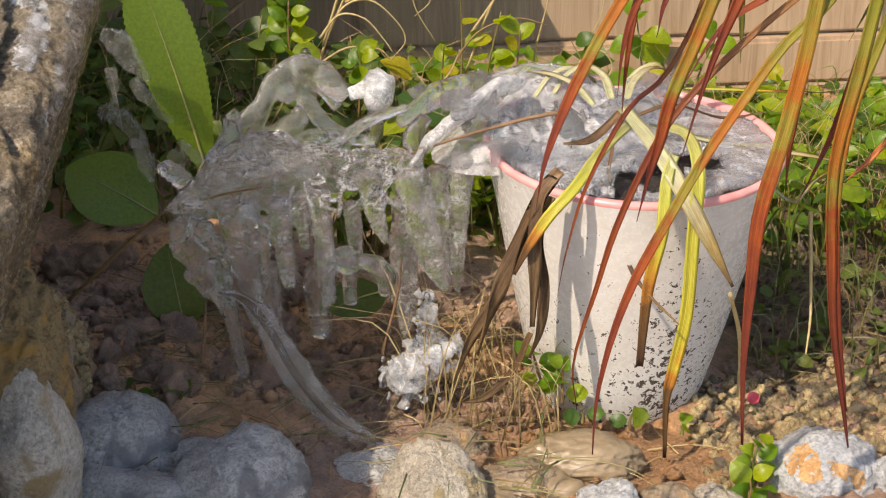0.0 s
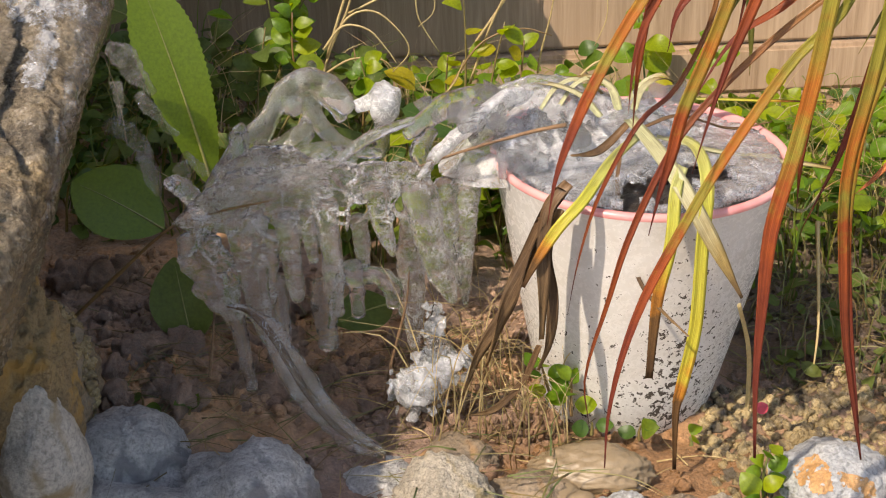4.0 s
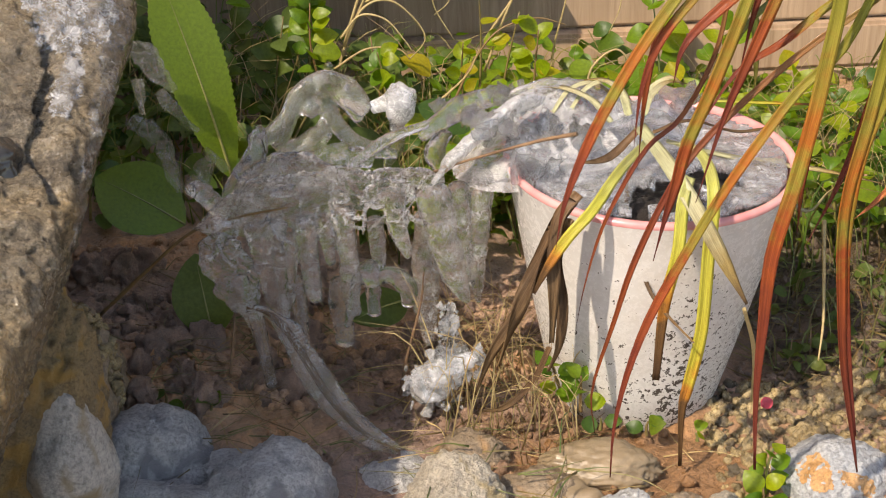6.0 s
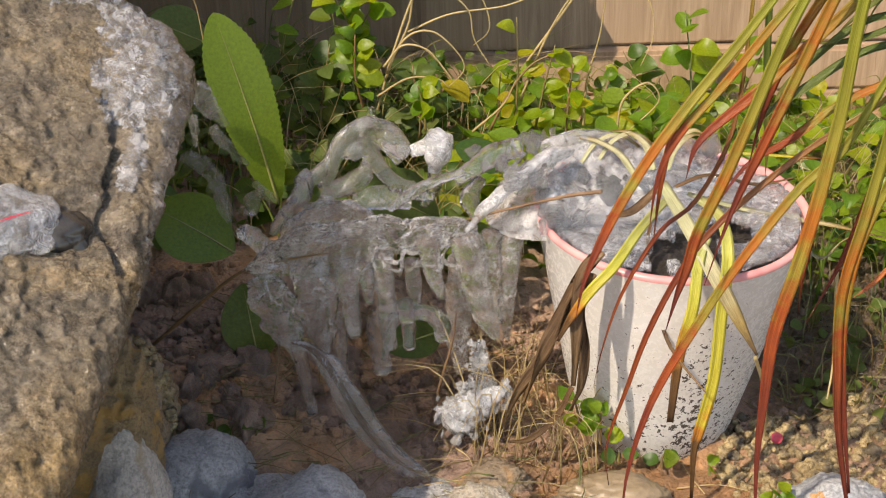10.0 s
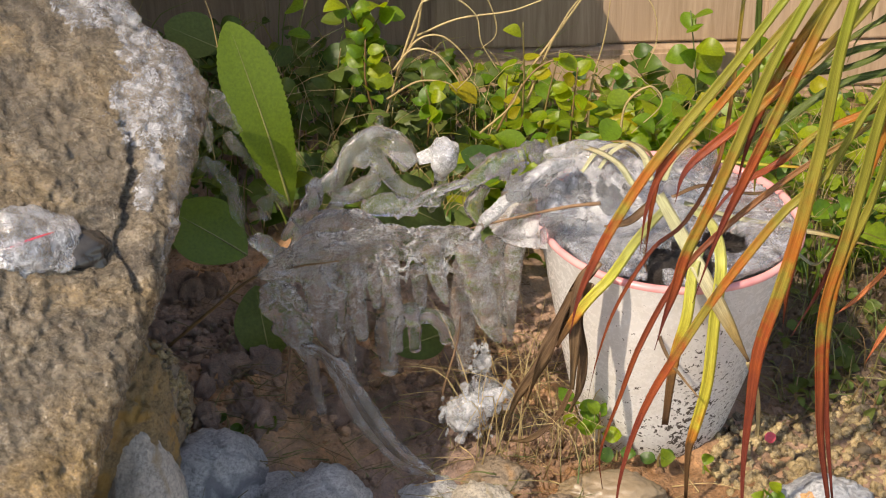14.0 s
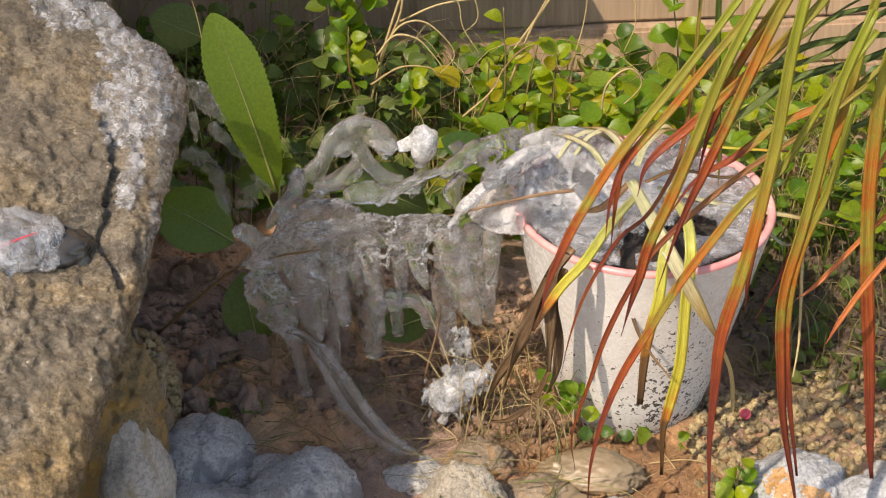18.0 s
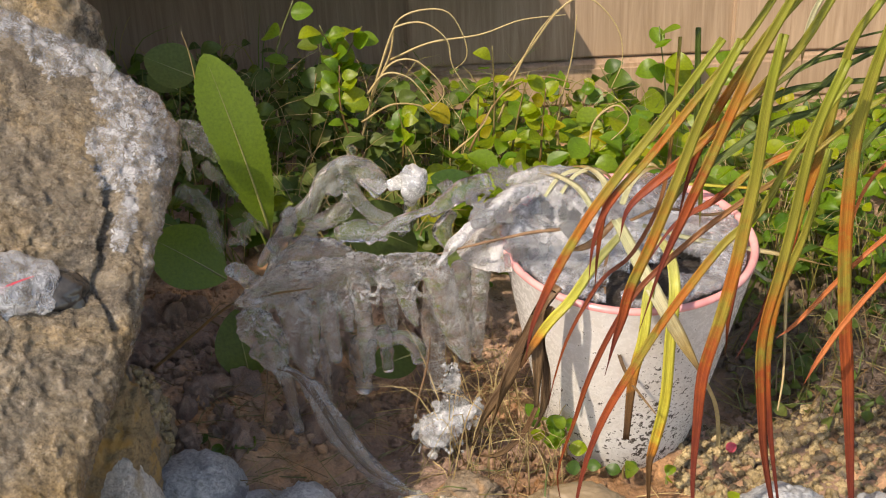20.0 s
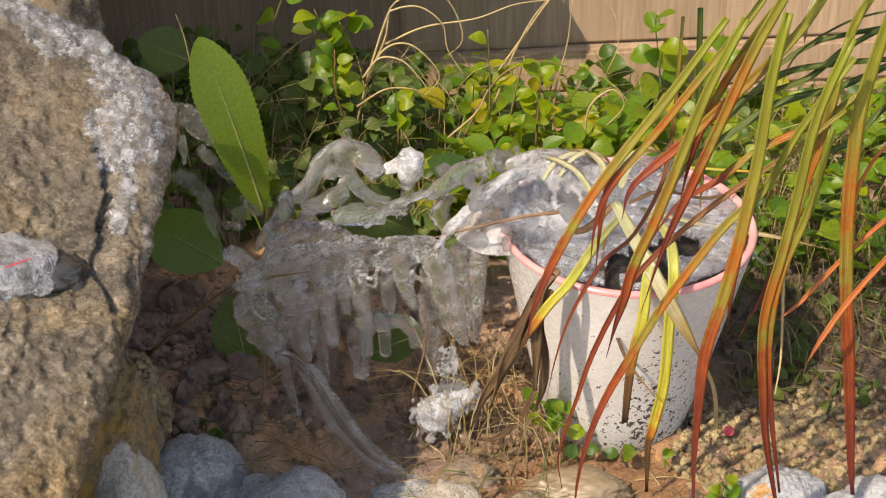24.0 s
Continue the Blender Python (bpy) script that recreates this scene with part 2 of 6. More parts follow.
def soil_z(x, y):
    z = ground_z(x, y)
    near = max(0.0, 1 - max(abs(x + 0.1) - 0.5, 0) / 0.6) * max(0.0, 1 - max(abs(y - 0.1) - 0.45, 0) / 0.6)
    if near > 0:
        p = Vector((x, y, 0))
        z += near * (0.010 * wob(p, 14) + 0.006 * wob(p, 45, 3) + 0.0035 * wob(p, 120, 7) + 0.0018 * wob(p, 260, 5))
    return z


# ---- materials ----
M_SOIL, t_, b_ = material("wet_soil", 0.55)
big_, mid_, fine_ = noise_tex(t_, 9, 4, 0.6, 0.4), noise_tex(t_, 55, 5, 0.65), noise_tex(t_, 420, 5, 0.7)
col_ = ramp(t_, big_, [(0.40, (0.24, 0.170, 0.138)), (0.54, (0.32, 0.215, 0.145)), (0.68, (0.42, 0.24, 0.115))])
col_ = mix(t_, 0.85, col_, ramp(t_, mid_, [(0.3, (0.58, 0.57, 0.57)), (0.7, (1.6, 1.5, 1.4))]), "MULTIPLY")
col_ = mix(t_, 0.7, col_, ramp(t_, fine_, [(0.3, (0.45, 0.45, 0.45)), (0.7, (1.4, 1.35, 1.3))]), "MULTIPLY")
co_ = t_.nodes.new("ShaderNodeTexCoord")
clay_ = t_.nodes.new("ShaderNodeVectorMath")          # an apron of orange clay round the pot's foot
clay_.operation = "DISTANCE"
clay_.inputs[1].default_value = (-0.02, -0.11, 0.0)
t_.links.new(co_.outputs["Object"], clay_.inputs[0])
cs_ = t_.nodes.new("ShaderNodeMath")
cs_.operation, cs_.inputs[1].default_value = "MULTIPLY_ADD", 0.16
t_.links.new(mid_, cs_.inputs[0])
t_.links.new(clay_.outputs["Value"], cs_.inputs[2])
cm_ = ramp(t_, cs_.outputs[0], [(0.13, (1, 1, 1)), (0.22, (0, 0, 0))])
col_ = mix(t_, cm_, col_, mix(t_, 0.8, (0.29, 0.155, 0.072), ramp(t_, fine_, [(0.3, (0.35, 0.33, 0.3)), (0.7, (1.2, 1.2, 1.2))]), "MULTIPLY"))
shade_ = t_.nodes.new("ShaderNodeVectorMath")           # soil darkened beside the pot: shade put into the colour
shade_.operation = "DISTANCE"
shade_.inputs[1].default_value = (0.21, 0.13, 0.0)
t_.links.new(co_.outputs["Object"], shade_.inputs[0])
shade_sum_ = t_.nodes.new("ShaderNodeMath")
shade_sum_.operation, shade_sum_.inputs[1].default_value = "MULTIPLY_ADD", 0.12
t_.links.new(mid_, shade_sum_.inputs[0])
t_.links.new(shade_.outputs["Value"], shade_sum_.inputs[2])
shade_mask_ = ramp(t_, shade_sum_.outputs[0], [(0.19, (1, 1, 1)), (0.27, (0, 0, 0))])
col_ = mix(t_, shade_mask_, col_, mix(t_, 0.8, (0.105, 0.074, 0.052), ramp(t_, fine_, [(0.3, (0.4, 0.38, 0.35)), (0.7, (1.5, 1.45, 1.4))]), "MULTIPLY"))
sy_ = t_.nodes.new("ShaderNodeSeparateXYZ")
t_.links.new(co_.outputs["Object"], sy_.inputs[0])
bounce_ = t_.nodes.new("ShaderNodeMapRange")               # unseen ground in front made paler to bounce light onto shaded stones
for k_, v_ in (("From Min", -0.36), ("From Max", -0.46)):
    bounce_.inputs[k_].default_value = v_
t_.links.new(sy_.outputs["Y"], bounce_.inputs["Value"])
col_ = mix(t_, bounce_.outputs[0], col_, mix(t_, 0.8, (0.25, 0.215, 0.17), ramp(t_, fine_, [(0.3, (0.6, 0.6, 0.6)), (0.7, (1.2, 1.2, 1.2))]), "MULTIPLY"))
t_.links.new(col_, b_.inputs["Base Color"])
t_.links.new(ramp(t_, mid_, [(0.35, (0.22,) * 3), (0.6, (0.75,) * 3)]), b_.inputs["Roughness"])
bump(t_, b_, fine_, 0.9, 0.0025, bump(t_, None, mid_, 0.8, 0.008))

M_POT, t_, b_ = material("glazed_pot", 0.28)
co_ = t_.nodes.new("ShaderNodeTexCoord")
sp_ = t_.nodes.new("ShaderNodeSeparateXYZ")
t_.links.new(co_.outputs["Object"], sp_.inputs[0])
n_ = noise_tex(t_, 230, 3, 0.75, 0.3)
low_ = t_.nodes.new("ShaderNodeMapRange")
for k_, v_ in (("From Min", 0.15), ("From Max", 0.0), ("To Min", -0.03), ("To Max", 0.085)):
    low_.inputs[k_].default_value = v_
t_.links.new(sp_.outputs["Z"], low_.inputs["Value"])
ad_ = t_.nodes.new("ShaderNodeMath")
ad_.operation = "ADD"
t_.links.new(n_, ad_.inputs[0])
t_.links.new(low_.outputs[0], ad_.inputs[1])
spot_ = t_.nodes.new("ShaderNodeVectorMath")            # a splashed band down the front
spot_.operation = "MULTIPLY_ADD"
spot_.inputs[1].default_value, spot_.inputs[2].default_value = (1.0, 0.3, 0.22), (-0.018, 0.016, -0.020)
t_.links.new(co_.outputs["Object"], spot_.inputs[0])
ln_ = t_.nodes.new("ShaderNodeVectorMath")
ln_.operation = "LENGTH"
t_.links.new(spot_.outputs[0], ln_.inputs[0])
sm_ = t_.nodes.new("ShaderNodeMapRange")
for k_, v_ in (("From Min", 0.006), ("From Max", 0.030), ("To Min", 0.10), ("To Max", 0.0)):
    sm_.inputs[k_].default_value = v_
t_.links.new(ln_.outputs["Value"], sm_.inputs["Value"])
ad0_ = ad_
ad_ = t_.nodes.new("ShaderNodeMath")
ad_.operation = "ADD"
t_.links.new(ad0_.outputs[0], ad_.inputs[0])
t_.links.new(sm_.outputs[0], ad_.inputs[1])
dirt_ = ramp(t_, ad_.outputs[0], [(0.645, (0, 0, 0)), (0.672, (1, 1, 1))])
base_ = ramp(t_, noise_tex(t_, 14, 4), [(0.3, (0.53, 0.51, 0.485)), (0.7, (0.61, 0.59, 0.565))])
base_ = mix(t_, 0.35, base_, ramp(t_, noise_tex(t_, 60, 5, 0.7), [(0.4, (1, 1, 1)), (0.75, (0.72, 0.64, 0.55))]), "MULTIPLY")
t_.links.new(mix(t_, dirt_, base_, (0.05, 0.038, 0.03)), b_.inputs["Base Color"])
t_.links.new(ramp(t_, ad_.outputs[0], [(0.5, (0.25,) * 3), (0.68, (0.8,) * 3)]), b_.inputs["Roughness"])
bump(t_, b_, noise_tex(t_, 90, 3), 0.08, 0.002)

M_PINK, t_, b_ = material("pink_glaze", 0.22)
t_.links.new(ramp(t_, noise_tex(t_, 40, 4), [(0.3, (0.54, 0.20, 0.20)), (0.7, (0.64, 0.33, 0.31))]), b_.inputs["Base Color"])

M_POTSOIL = stone_mat("potting_soil", (0.012, 0.010, 0.009), (0.035, 0.026, 0.02), 0.5, 90, None, 1.0, 0.25)

# the boulder: ochre and grey, wet, with glittering grain
M_ROCK, t_, b_ = material("wet_boulder", 0.35)
big_, mid_, fine_ = noise_tex(t_, 10, 5, 0.6, 0.5), noise_tex(t_, 85, 7, 0.75), noise_tex(t_, 520, 4, 0.75)
col_ = ramp(t_, big_, [(0.32, (0.17, 0.14, 0.10)), (0.44, (0.28, 0.23, 0.16)), (0.54, (0.37, 0.275, 0.155)), (0.64, (0.42, 0.29, 0.13)), (0.75, (0.31, 0.28, 0.23))])
col_ = mix(t_, 0.9, col_, ramp(t_, mid_, [(0.34, (0.34, 0.34, 0.35)), (0.5, (0.80, 0.78, 0.75)), (0.66, (1.2, 1.15, 1.1))]), "MULTIPLY")
col_ = mix(t_, 0.85, col_, ramp(t_, fine_, [(0.34, (0.35, 0.34, 0.33)), (0.66, (1.45, 1.45, 1.45))]), "MULTIPLY")
t_.links.new(col_, b_.inputs["Base Color"])
t_.links.new(ramp(t_, mid_, [(0.4, (0.08,) * 3), (0.66, (0.42,) * 3)]), b_.inputs["Roughness"])
b_.inputs["Coat Weight"].default_value, b_.inputs["Coat Roughness"].default_value, b_.inputs["Coat IOR"].default_value = 0.35, 0.2, 1.4
t_.links.new(bump(t_, None, noise_tex(t_, 210, 2, 0.5), 0.8, 0.004), b_.inputs["Coat Normal"])       # wet crystal faces that glitter
bump(t_, b_, noise_tex(t_, 1300, 3, 0.7), 0.8, 0.0012, bump(t_, None, fine_, 1.0, 0.003, bump(t_, None, mid_, 0.9, 0.006)))

M_STONE_BLUE = stone_mat("blue_grey_stone", (0.33, 0.325, 0.32), (0.62, 0.605, 0.59), 0.5, 80, (0.24, 0.238, 0.245), 1.3, 0.2)
M_STONE_WHITE = stone_mat("pale_stone", (0.42, 0.36, 0.28), (0.64, 0.57, 0.46), 0.5, 80, (0.46, 0.36, 0.20), 1.4, 0.15)
M_STONE_GREY = stone_mat("grey_stone", (0.28, 0.29, 0.30), (0.42, 0.42, 0.42), 0.5, 60, None, 0.8, 0.2)
M_STONE_TAN = stone_mat("tan_stone", (0.15, 0.11, 0.065), (0.26, 0.195, 0.12), 0.42, 30, None, 0.2, 0.15, 0.2)
M_STONE_BROWN = stone_mat("brown_stone", (0.13, 0.095, 0.06), (0.28, 0.21, 0.14), 0.5, 60, (0.30, 0.17, 0.07), 0.7, 0.2)
M_STONE_TANGREY = stone_mat("buff_grey_stone", (0.42, 0.385, 0.34), (0.60, 0.555, 0.49), 0.55, 60, (0.36, 0.27, 0.15), 1.3, 0.15)
M_STONE_OCHRE = stone_mat("ochre_mortar", (0.20, 0.145, 0.08), (0.38, 0.26, 0.12), 0.7, 90, (0.42, 0.25, 0.07), 1.2, 0.1)
M_RUST = stone_mat("rust_stain", (0.33, 0.17, 0.06), (0.46, 0.27, 0.12), 0.45, 90, None, 0.5, 0.1)
M_CLOD = stone_mat("clod_soil", (0.16, 0.112, 0.09), (0.33, 0.21, 0.15), 0.6, 3.0, None, 0.8, 0.2)      # on clods of unit size
M_GRAVEL = stone_mat("gravel", (0.12, 0.09, 0.05), (0.54, 0.41, 0.21), 0.26, 110, (0.10, 0.08, 0.055), 0.8, 0.2)

M_FENCE, t_, b_ = material("fence_wood", 0.75)
co_ = t_.nodes.new("ShaderNodeTexCoord")
mp_ = t_.nodes.new("ShaderNodeMapping")
mp_.inputs["Scale"].default_value = (120, 40, 6)
t_.links.new(co_.outputs["Object"], mp_.inputs["Vector"])
g_ = node(t_, "ShaderNodeTexNoise", Scale=1.0, Detail=6.0, Roughness=0.65, Distortion=0.8)
t_.links.new(mp_.outputs[0], g_.inputs["Vector"])
oi_ = t_.nodes.new("ShaderNodeObjectInfo")
col_ = ramp(t_, g_.outputs["Fac"], [(0.3, (0.225, 0.15, 0.092)), (0.7, (0.375, 0.27, 0.18))])
col_ = mix(t_, 1.0, col_, ramp(t_, oi_.outputs["Random"], [(0, (0.86, 0.86, 0.86)), (1, (1.08, 1.05, 1.02))]), "MULTIPLY")
t_.links.new(col_, b_.inputs["Base Color"])
bump(t_, b_, g_.outputs["Fac"], 0.4, 0.002)

# blades of the ornamental grass: green above, orange and wine red towards the tip
def blade_mat(name, stops, through=0.22):
    m, t, b = material(name, 0.24, spec=0.22)
    uv = t.nodes.new("ShaderNodeAttribute")
    uv.attribute_name = "along"
    sepa = t.nodes.new("ShaderNodeSeparateXYZ")
    t.links.new(uv.outputs["Vector"], sepa.inputs[0])
    wave = noise_tex(t, 75, 4, 0.65)
    mm = t.nodes.new("ShaderNodeMath")
    mm.operation, mm.inputs[2].default_value = "MULTIPLY_ADD", 0.0
    mm.inputs[1].default_value = 0.3
    t.links.new(wave, mm.inputs[0])
    su = t.nodes.new("ShaderNodeMath")
    su.operation = "ADD"
    t.links.new(sepa.outputs[0], su.inputs[0])
    t.links.new(mm.outputs[0], su.inputs[1])
    sb = t.nodes.new("ShaderNodeMath")
    sb.operation, sb.inputs[1].default_value = "SUBTRACT", 0.15
    t.links.new(su.outputs[0], sb.inputs[0])
    col = ramp(t, sb.outputs[0], stops)
    st = node(t, "ShaderNodeTexNoise", Scale=7.0, Detail=3.0, Roughness=0.6)
    sc = t.nodes.new("ShaderNodeVectorMath")
    sc.operation = "MULTIPLY"
    sc.inputs[1].default_value = (1.2, 4.0, 1.0)
    t.links.new(uv.outputs["Vector"], sc.inputs[0])
    t.links.new(sc.outputs[0], st.inputs["Vector"])
    col = mix(t, 0.8, col, ramp(t, st.outputs["Fac"], [(0.35, (0.45, 0.42, 0.4)), (0.65, (1.3, 1.3, 1.25))]), "MULTIPLY")
    t.links.new(col, b.inputs["Base Color"])
    bump(t, b, st.outputs["Fac"], 0.35, 0.0008)
    tr = t.nodes.new("ShaderNodeBsdfTranslucent")
    t.links.new(col, tr.inputs["Color"])
    sh = t.nodes.new("ShaderNodeMixShader")
    sh.inputs[0].default_value = through
    t.links.new(b.outputs[0], sh.inputs[1])
    t.links.new(tr.outputs[0], sh.inputs[2])
    t.links.new(sh.outputs[0], t.nodes["Material Output"].inputs["Surface"])
    return m


GREEN, OLIVE, ORANGE, WINE = (0.21, 0.235, 0.028), (0.24, 0.205, 0.035), (0.34, 0.105, 0.02), (0.11, 0.026, 0.022)
M_BLADE = blade_mat("grass_blade", [(0.0, GREEN), (0.3, OLIVE), (0.46, ORANGE), (0.54, OLIVE), (0.63, (0.28, 0.065, 0.02)), (0.8, (0.17, 0.038, 0.022)), (1.0, WINE)])
M_BLADE_RED = blade_mat("red_grass_blade", [(0.0, OLIVE), (0.2, (0.26, 0.13, 0.05)), (0.5, (0.17, 0.042, 0.024)), (0.8, (0.23, 0.055, 0.018)), (1.0, (0.06, 0.018, 0.016))])
M_BLADE_GREEN = blade_mat("green_grass_blade", [(0.0, (0.06, 0.095, 0.02)), (0.6, (0.095, 0.125, 0.028)), (1.0, (0.17, 0.14, 0.035))])
M_BLADE_ORANGE = blade_mat("orange_grass_blade", [(0.0, (0.42, 0.12, 0.04)), (0.6, (0.5, 0.17, 0.06)), (1.0, (0.3, 0.08, 0.04))])
M_STRAP_YELLOW = blade_mat("yellow_strap_leaf", [(0.0, (0.42, 0.43, 0.20)), (0.35, (0.42, 0.41, 0.07)), (0.62, (0.44, 0.39, 0.05)), (0.72, (0.42, 0.17, 0.03)), (0.82, (0.13, 0.07, 0.03)), (1, (0.08, 0.045, 0.025))])
M_STRAP_PALE = blade_mat("pale_strap_leaf", [(0.0, (0.40, 0.41, 0.24)), (0.5, (0.47, 0.44, 0.28)), (0.75, (0.36, 0.26, 0.10)), (1.0, (0.16, 0.10, 0.05))])
M_DEAD = blade_mat("dead_leaf", [(0.0, (0.16, 0.095, 0.05)), (0.5, (0.085, 0.055, 0.035)), (1.0, (0.19, 0.12, 0.06))], 0.1)
M_STRAW = leaf_mat("straw", [(0.0, (0.40, 0.29, 0.13)), (0.5, (0.55, 0.43, 0.22)), (1.0, (0.26, 0.16, 0.07))], 0.5, 0.25)
M_TWIG = stone_mat("twig_bark", (0.09, 0.05, 0.025), (0.24, 0.14, 0.07), 0.55, 120, None, 0.6)
M_STEM = leaf_mat("stem", [(0.0, (0.16, 0.17, 0.05)), (0.5, (0.18, 0.10, 0.04)), (1.0, (0.10, 0.15, 0.04))], 0.5, 0.1)

# bright and dark herb leaves: sun and shade partly put into the colour
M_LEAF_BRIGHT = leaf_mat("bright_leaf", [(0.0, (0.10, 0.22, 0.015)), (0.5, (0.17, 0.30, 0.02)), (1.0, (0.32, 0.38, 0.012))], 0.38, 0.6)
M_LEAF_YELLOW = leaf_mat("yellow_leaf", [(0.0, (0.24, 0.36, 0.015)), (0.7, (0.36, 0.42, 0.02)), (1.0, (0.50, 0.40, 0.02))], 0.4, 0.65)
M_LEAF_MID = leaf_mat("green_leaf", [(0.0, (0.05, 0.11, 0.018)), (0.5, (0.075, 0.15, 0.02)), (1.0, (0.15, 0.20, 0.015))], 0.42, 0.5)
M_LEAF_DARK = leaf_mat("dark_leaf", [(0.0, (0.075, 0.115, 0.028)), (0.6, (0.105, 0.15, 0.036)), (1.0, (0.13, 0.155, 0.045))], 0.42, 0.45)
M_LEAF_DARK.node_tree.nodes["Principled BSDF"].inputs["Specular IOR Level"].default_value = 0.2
M_LEAF_BIG = leaf_mat("dock_leaf", [(0.0, (0.13, 0.21, 0.012)), (1.0, (0.14, 0.22, 0.014))], 0.45, 0.45)
M_RIB = leaf_mat("leaf_rib", [(0.0, (0.22, 0.24, 0.07)), (1.0, (0.26, 0.25, 0.09))], 0.45, 0.2)
M_GRASS = leaf_mat("lawn_grass", [(0.0, (0.10, 0.17, 0.02)), (0.4, (0.17, 0.22, 0.03)), (0.75, (0.30, 0.25, 0.07)), (1.0, (0.42, 0.33, 0.14))], 0.4, 0.4)
M_PETAL = leaf_mat("red_petal", [(0.0, (0.6, 0.06, 0.10)), (1.0, (0.62, 0.07, 0.10))], 0.4, 0.3)

M_ICE = ice_mat("clear_ice", (0.95, 0.95, 0.94), 0.0, 0.05, 120, 0.0, 120.0, 0.4, 1.0, 0.05, lines=0.35)
M_ICE_THIN = ice_mat("thin_ice", (0.95, 0.95, 0.94), 0.02, 0.06, 90, 0.0, 90.0, 0.3, 0.8, 0.75, lines=0.25)
M_ICE_SHEET = ice_mat("rippled_ice", (0.95, 0.94, 0.92), 0.02, 0.13, 110, 0.0, 150.0, 0.6, 1.0, 0.05, lines=0.6)
M_ICE_SHEATH = ice_mat("sheath_ice", (0.95, 0.94, 0.92), 0.01, 0.05, 120, 0.0, 110.0, 0.7, 1.0, 0.15, film_share=1.0, lines=0.5)
M_ICE_MILK = ice_mat("milky_ice", (0.93, 0.92, 0.89), 0.06, 0.14, 60, 0.0, 80.0, 0.4, 0.6, 0.2, lines=0.15)
M_ICE_GREY = ice_mat("grey_ice", (0.80, 0.83, 0.88), 0.04, 0.40, 120, 0.0, 150, 0.8, 1.0, 0.1)
M_FROST = ice_mat("crushed_ice", (0.95, 0.96, 0.98), 0.20, 0.58, 80, 0.0, 110, 0.5, 1.0, 0.05, glow=0.5)
M_POOL = ice_mat("pool_ice", (0.86, 0.86, 0.86), 0.16, 0.50, 120, 0.04, 120, 0.4, 0.4, 0.1)
M_CRUST = ice_mat("frost_crust", (0.86, 0.86, 0.87), 0.05, 0.50, 160, 0.03, 240, 0.6, 0.9, 0.3)
M_DROP = ice_mat("water_drop", (0.95, 0.97, 1.0), 0.0, 0.02, 30, 0.0, 30, 0.0, 0.0, 0.1, lines=0.0)

M_WATER, t_, b_ = material("dark_meltwater", 0.06)
t_.links.new(ramp(t_, noise_tex(t_, 60, 4), [(0.3, (0.018, 0.016, 0.014)), (0.7, (0.05, 0.045, 0.038))]), b_.inputs["Base Color"])
bump(t_, b_, noise_tex(t_, 160, 3), 0.3, 0.002)

# ---- the setting ----
def axis_steps(lo, hi, fine, far):
    mids = list(np.arange(lo, hi + 1e-9, fine))
    out, step, a, b = mids, fine, lo, hi
    left, right = [], []
    while b < far:
        step *= 1.5
        a, b = a - step, b + step
        left.insert(0, a)
        right.append(b)
    return left + out + right


gx, gy = axis_steps(-0.58, 0.42, 0.0042, 60.0), axis_steps(-0.26, 0.62, 0.0042, 60.0)
gv = [(x, y, soil_z(x, y)) for y in gy for x in gx]
nx = len(gx)
gf = [(j * nx + i, j * nx + i + 1, (j + 1) * nx + i + 1, (j + 1) * nx + i) for j in range(len(gy) - 1) for i in range(nx - 1)]
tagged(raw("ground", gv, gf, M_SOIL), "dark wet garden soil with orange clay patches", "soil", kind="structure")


def box_bm(lo, hi, bevel=0.003):
    bm = bmesh.new()
    bmesh.ops.create_cube(bm, size=1.0)
    for v in bm.verts:
        v.co = Vector([l + (h - l) * (c + 0.5) for l, h, c in zip(lo, hi, v.co)])
    bmesh.ops.bevel(bm, geom=bm.edges[:], offset=bevel, segments=2, affect="EDGES")
    return bm


FENCE_Y = 0.60
fence = thing("fence", "weathered tan board fence behind the bed", "fence", (0, FENCE_Y, 0), kind="structure")
board = part("board", box_bm((-0.091, 0, 0.062), (0.091, 0.018, 1.6), 0.003), M_FENCE, fence, smooth=False)
board.location = (-1.5, 0, 0)
for k in range(1, 19):
    share(board, Matrix.Translation((-1.5 + k * 0.179, 0.006 * (k % 2), 0)), fence)
part("gravel_board", box_bm((-1.6, -0.012, 0.012), (1.75, 0.022, 0.0600), 0.004), M_FENCE, fence, smooth=False)
part("footing_board", box_bm((-1.6, -0.022, -0.05), (1.75, 0.024, 0.0115), 0.004), M_FENCE, fence, smooth=False)

# unseen stepped wall on the sun's side and board roof, added to shade fence
bm = bmesh.new()
prof = [(-0.27, -0.1), (-0.27, 0.64), (-0.21, 0.68), (-0.13, 0.84), (0.0, 0.88), (0.16, 1.40), (0.597, 1.40), (0.597, -0.1)]
f0 = bm.faces.new([bm.verts.new((-0.65, y, z)) for y, z in prof])
ext = bmesh.ops.extrude_face_region(bm, geom=[f0])
for v in ext["geom"]:
    if isinstance(v, bmesh.types.BMVert):
        v.co.x -= 0.15
bmesh.ops.recalc_face_normals(bm, faces=bm.faces)
tagged(part("shade_wall_west", bm, M_STONE_BROWN, smooth=False), "unseen stepped wall added to cast shade on fence and herbs", "wall", kind="structure")
tagged(part("roof", box_bm((-0.648, 0.486, 0.205), (-0.0437, 0.586, 0.225), 0.003), M_TWIG, smooth=False), "unseen brown board added to shade the fence", "roof", kind="structure")

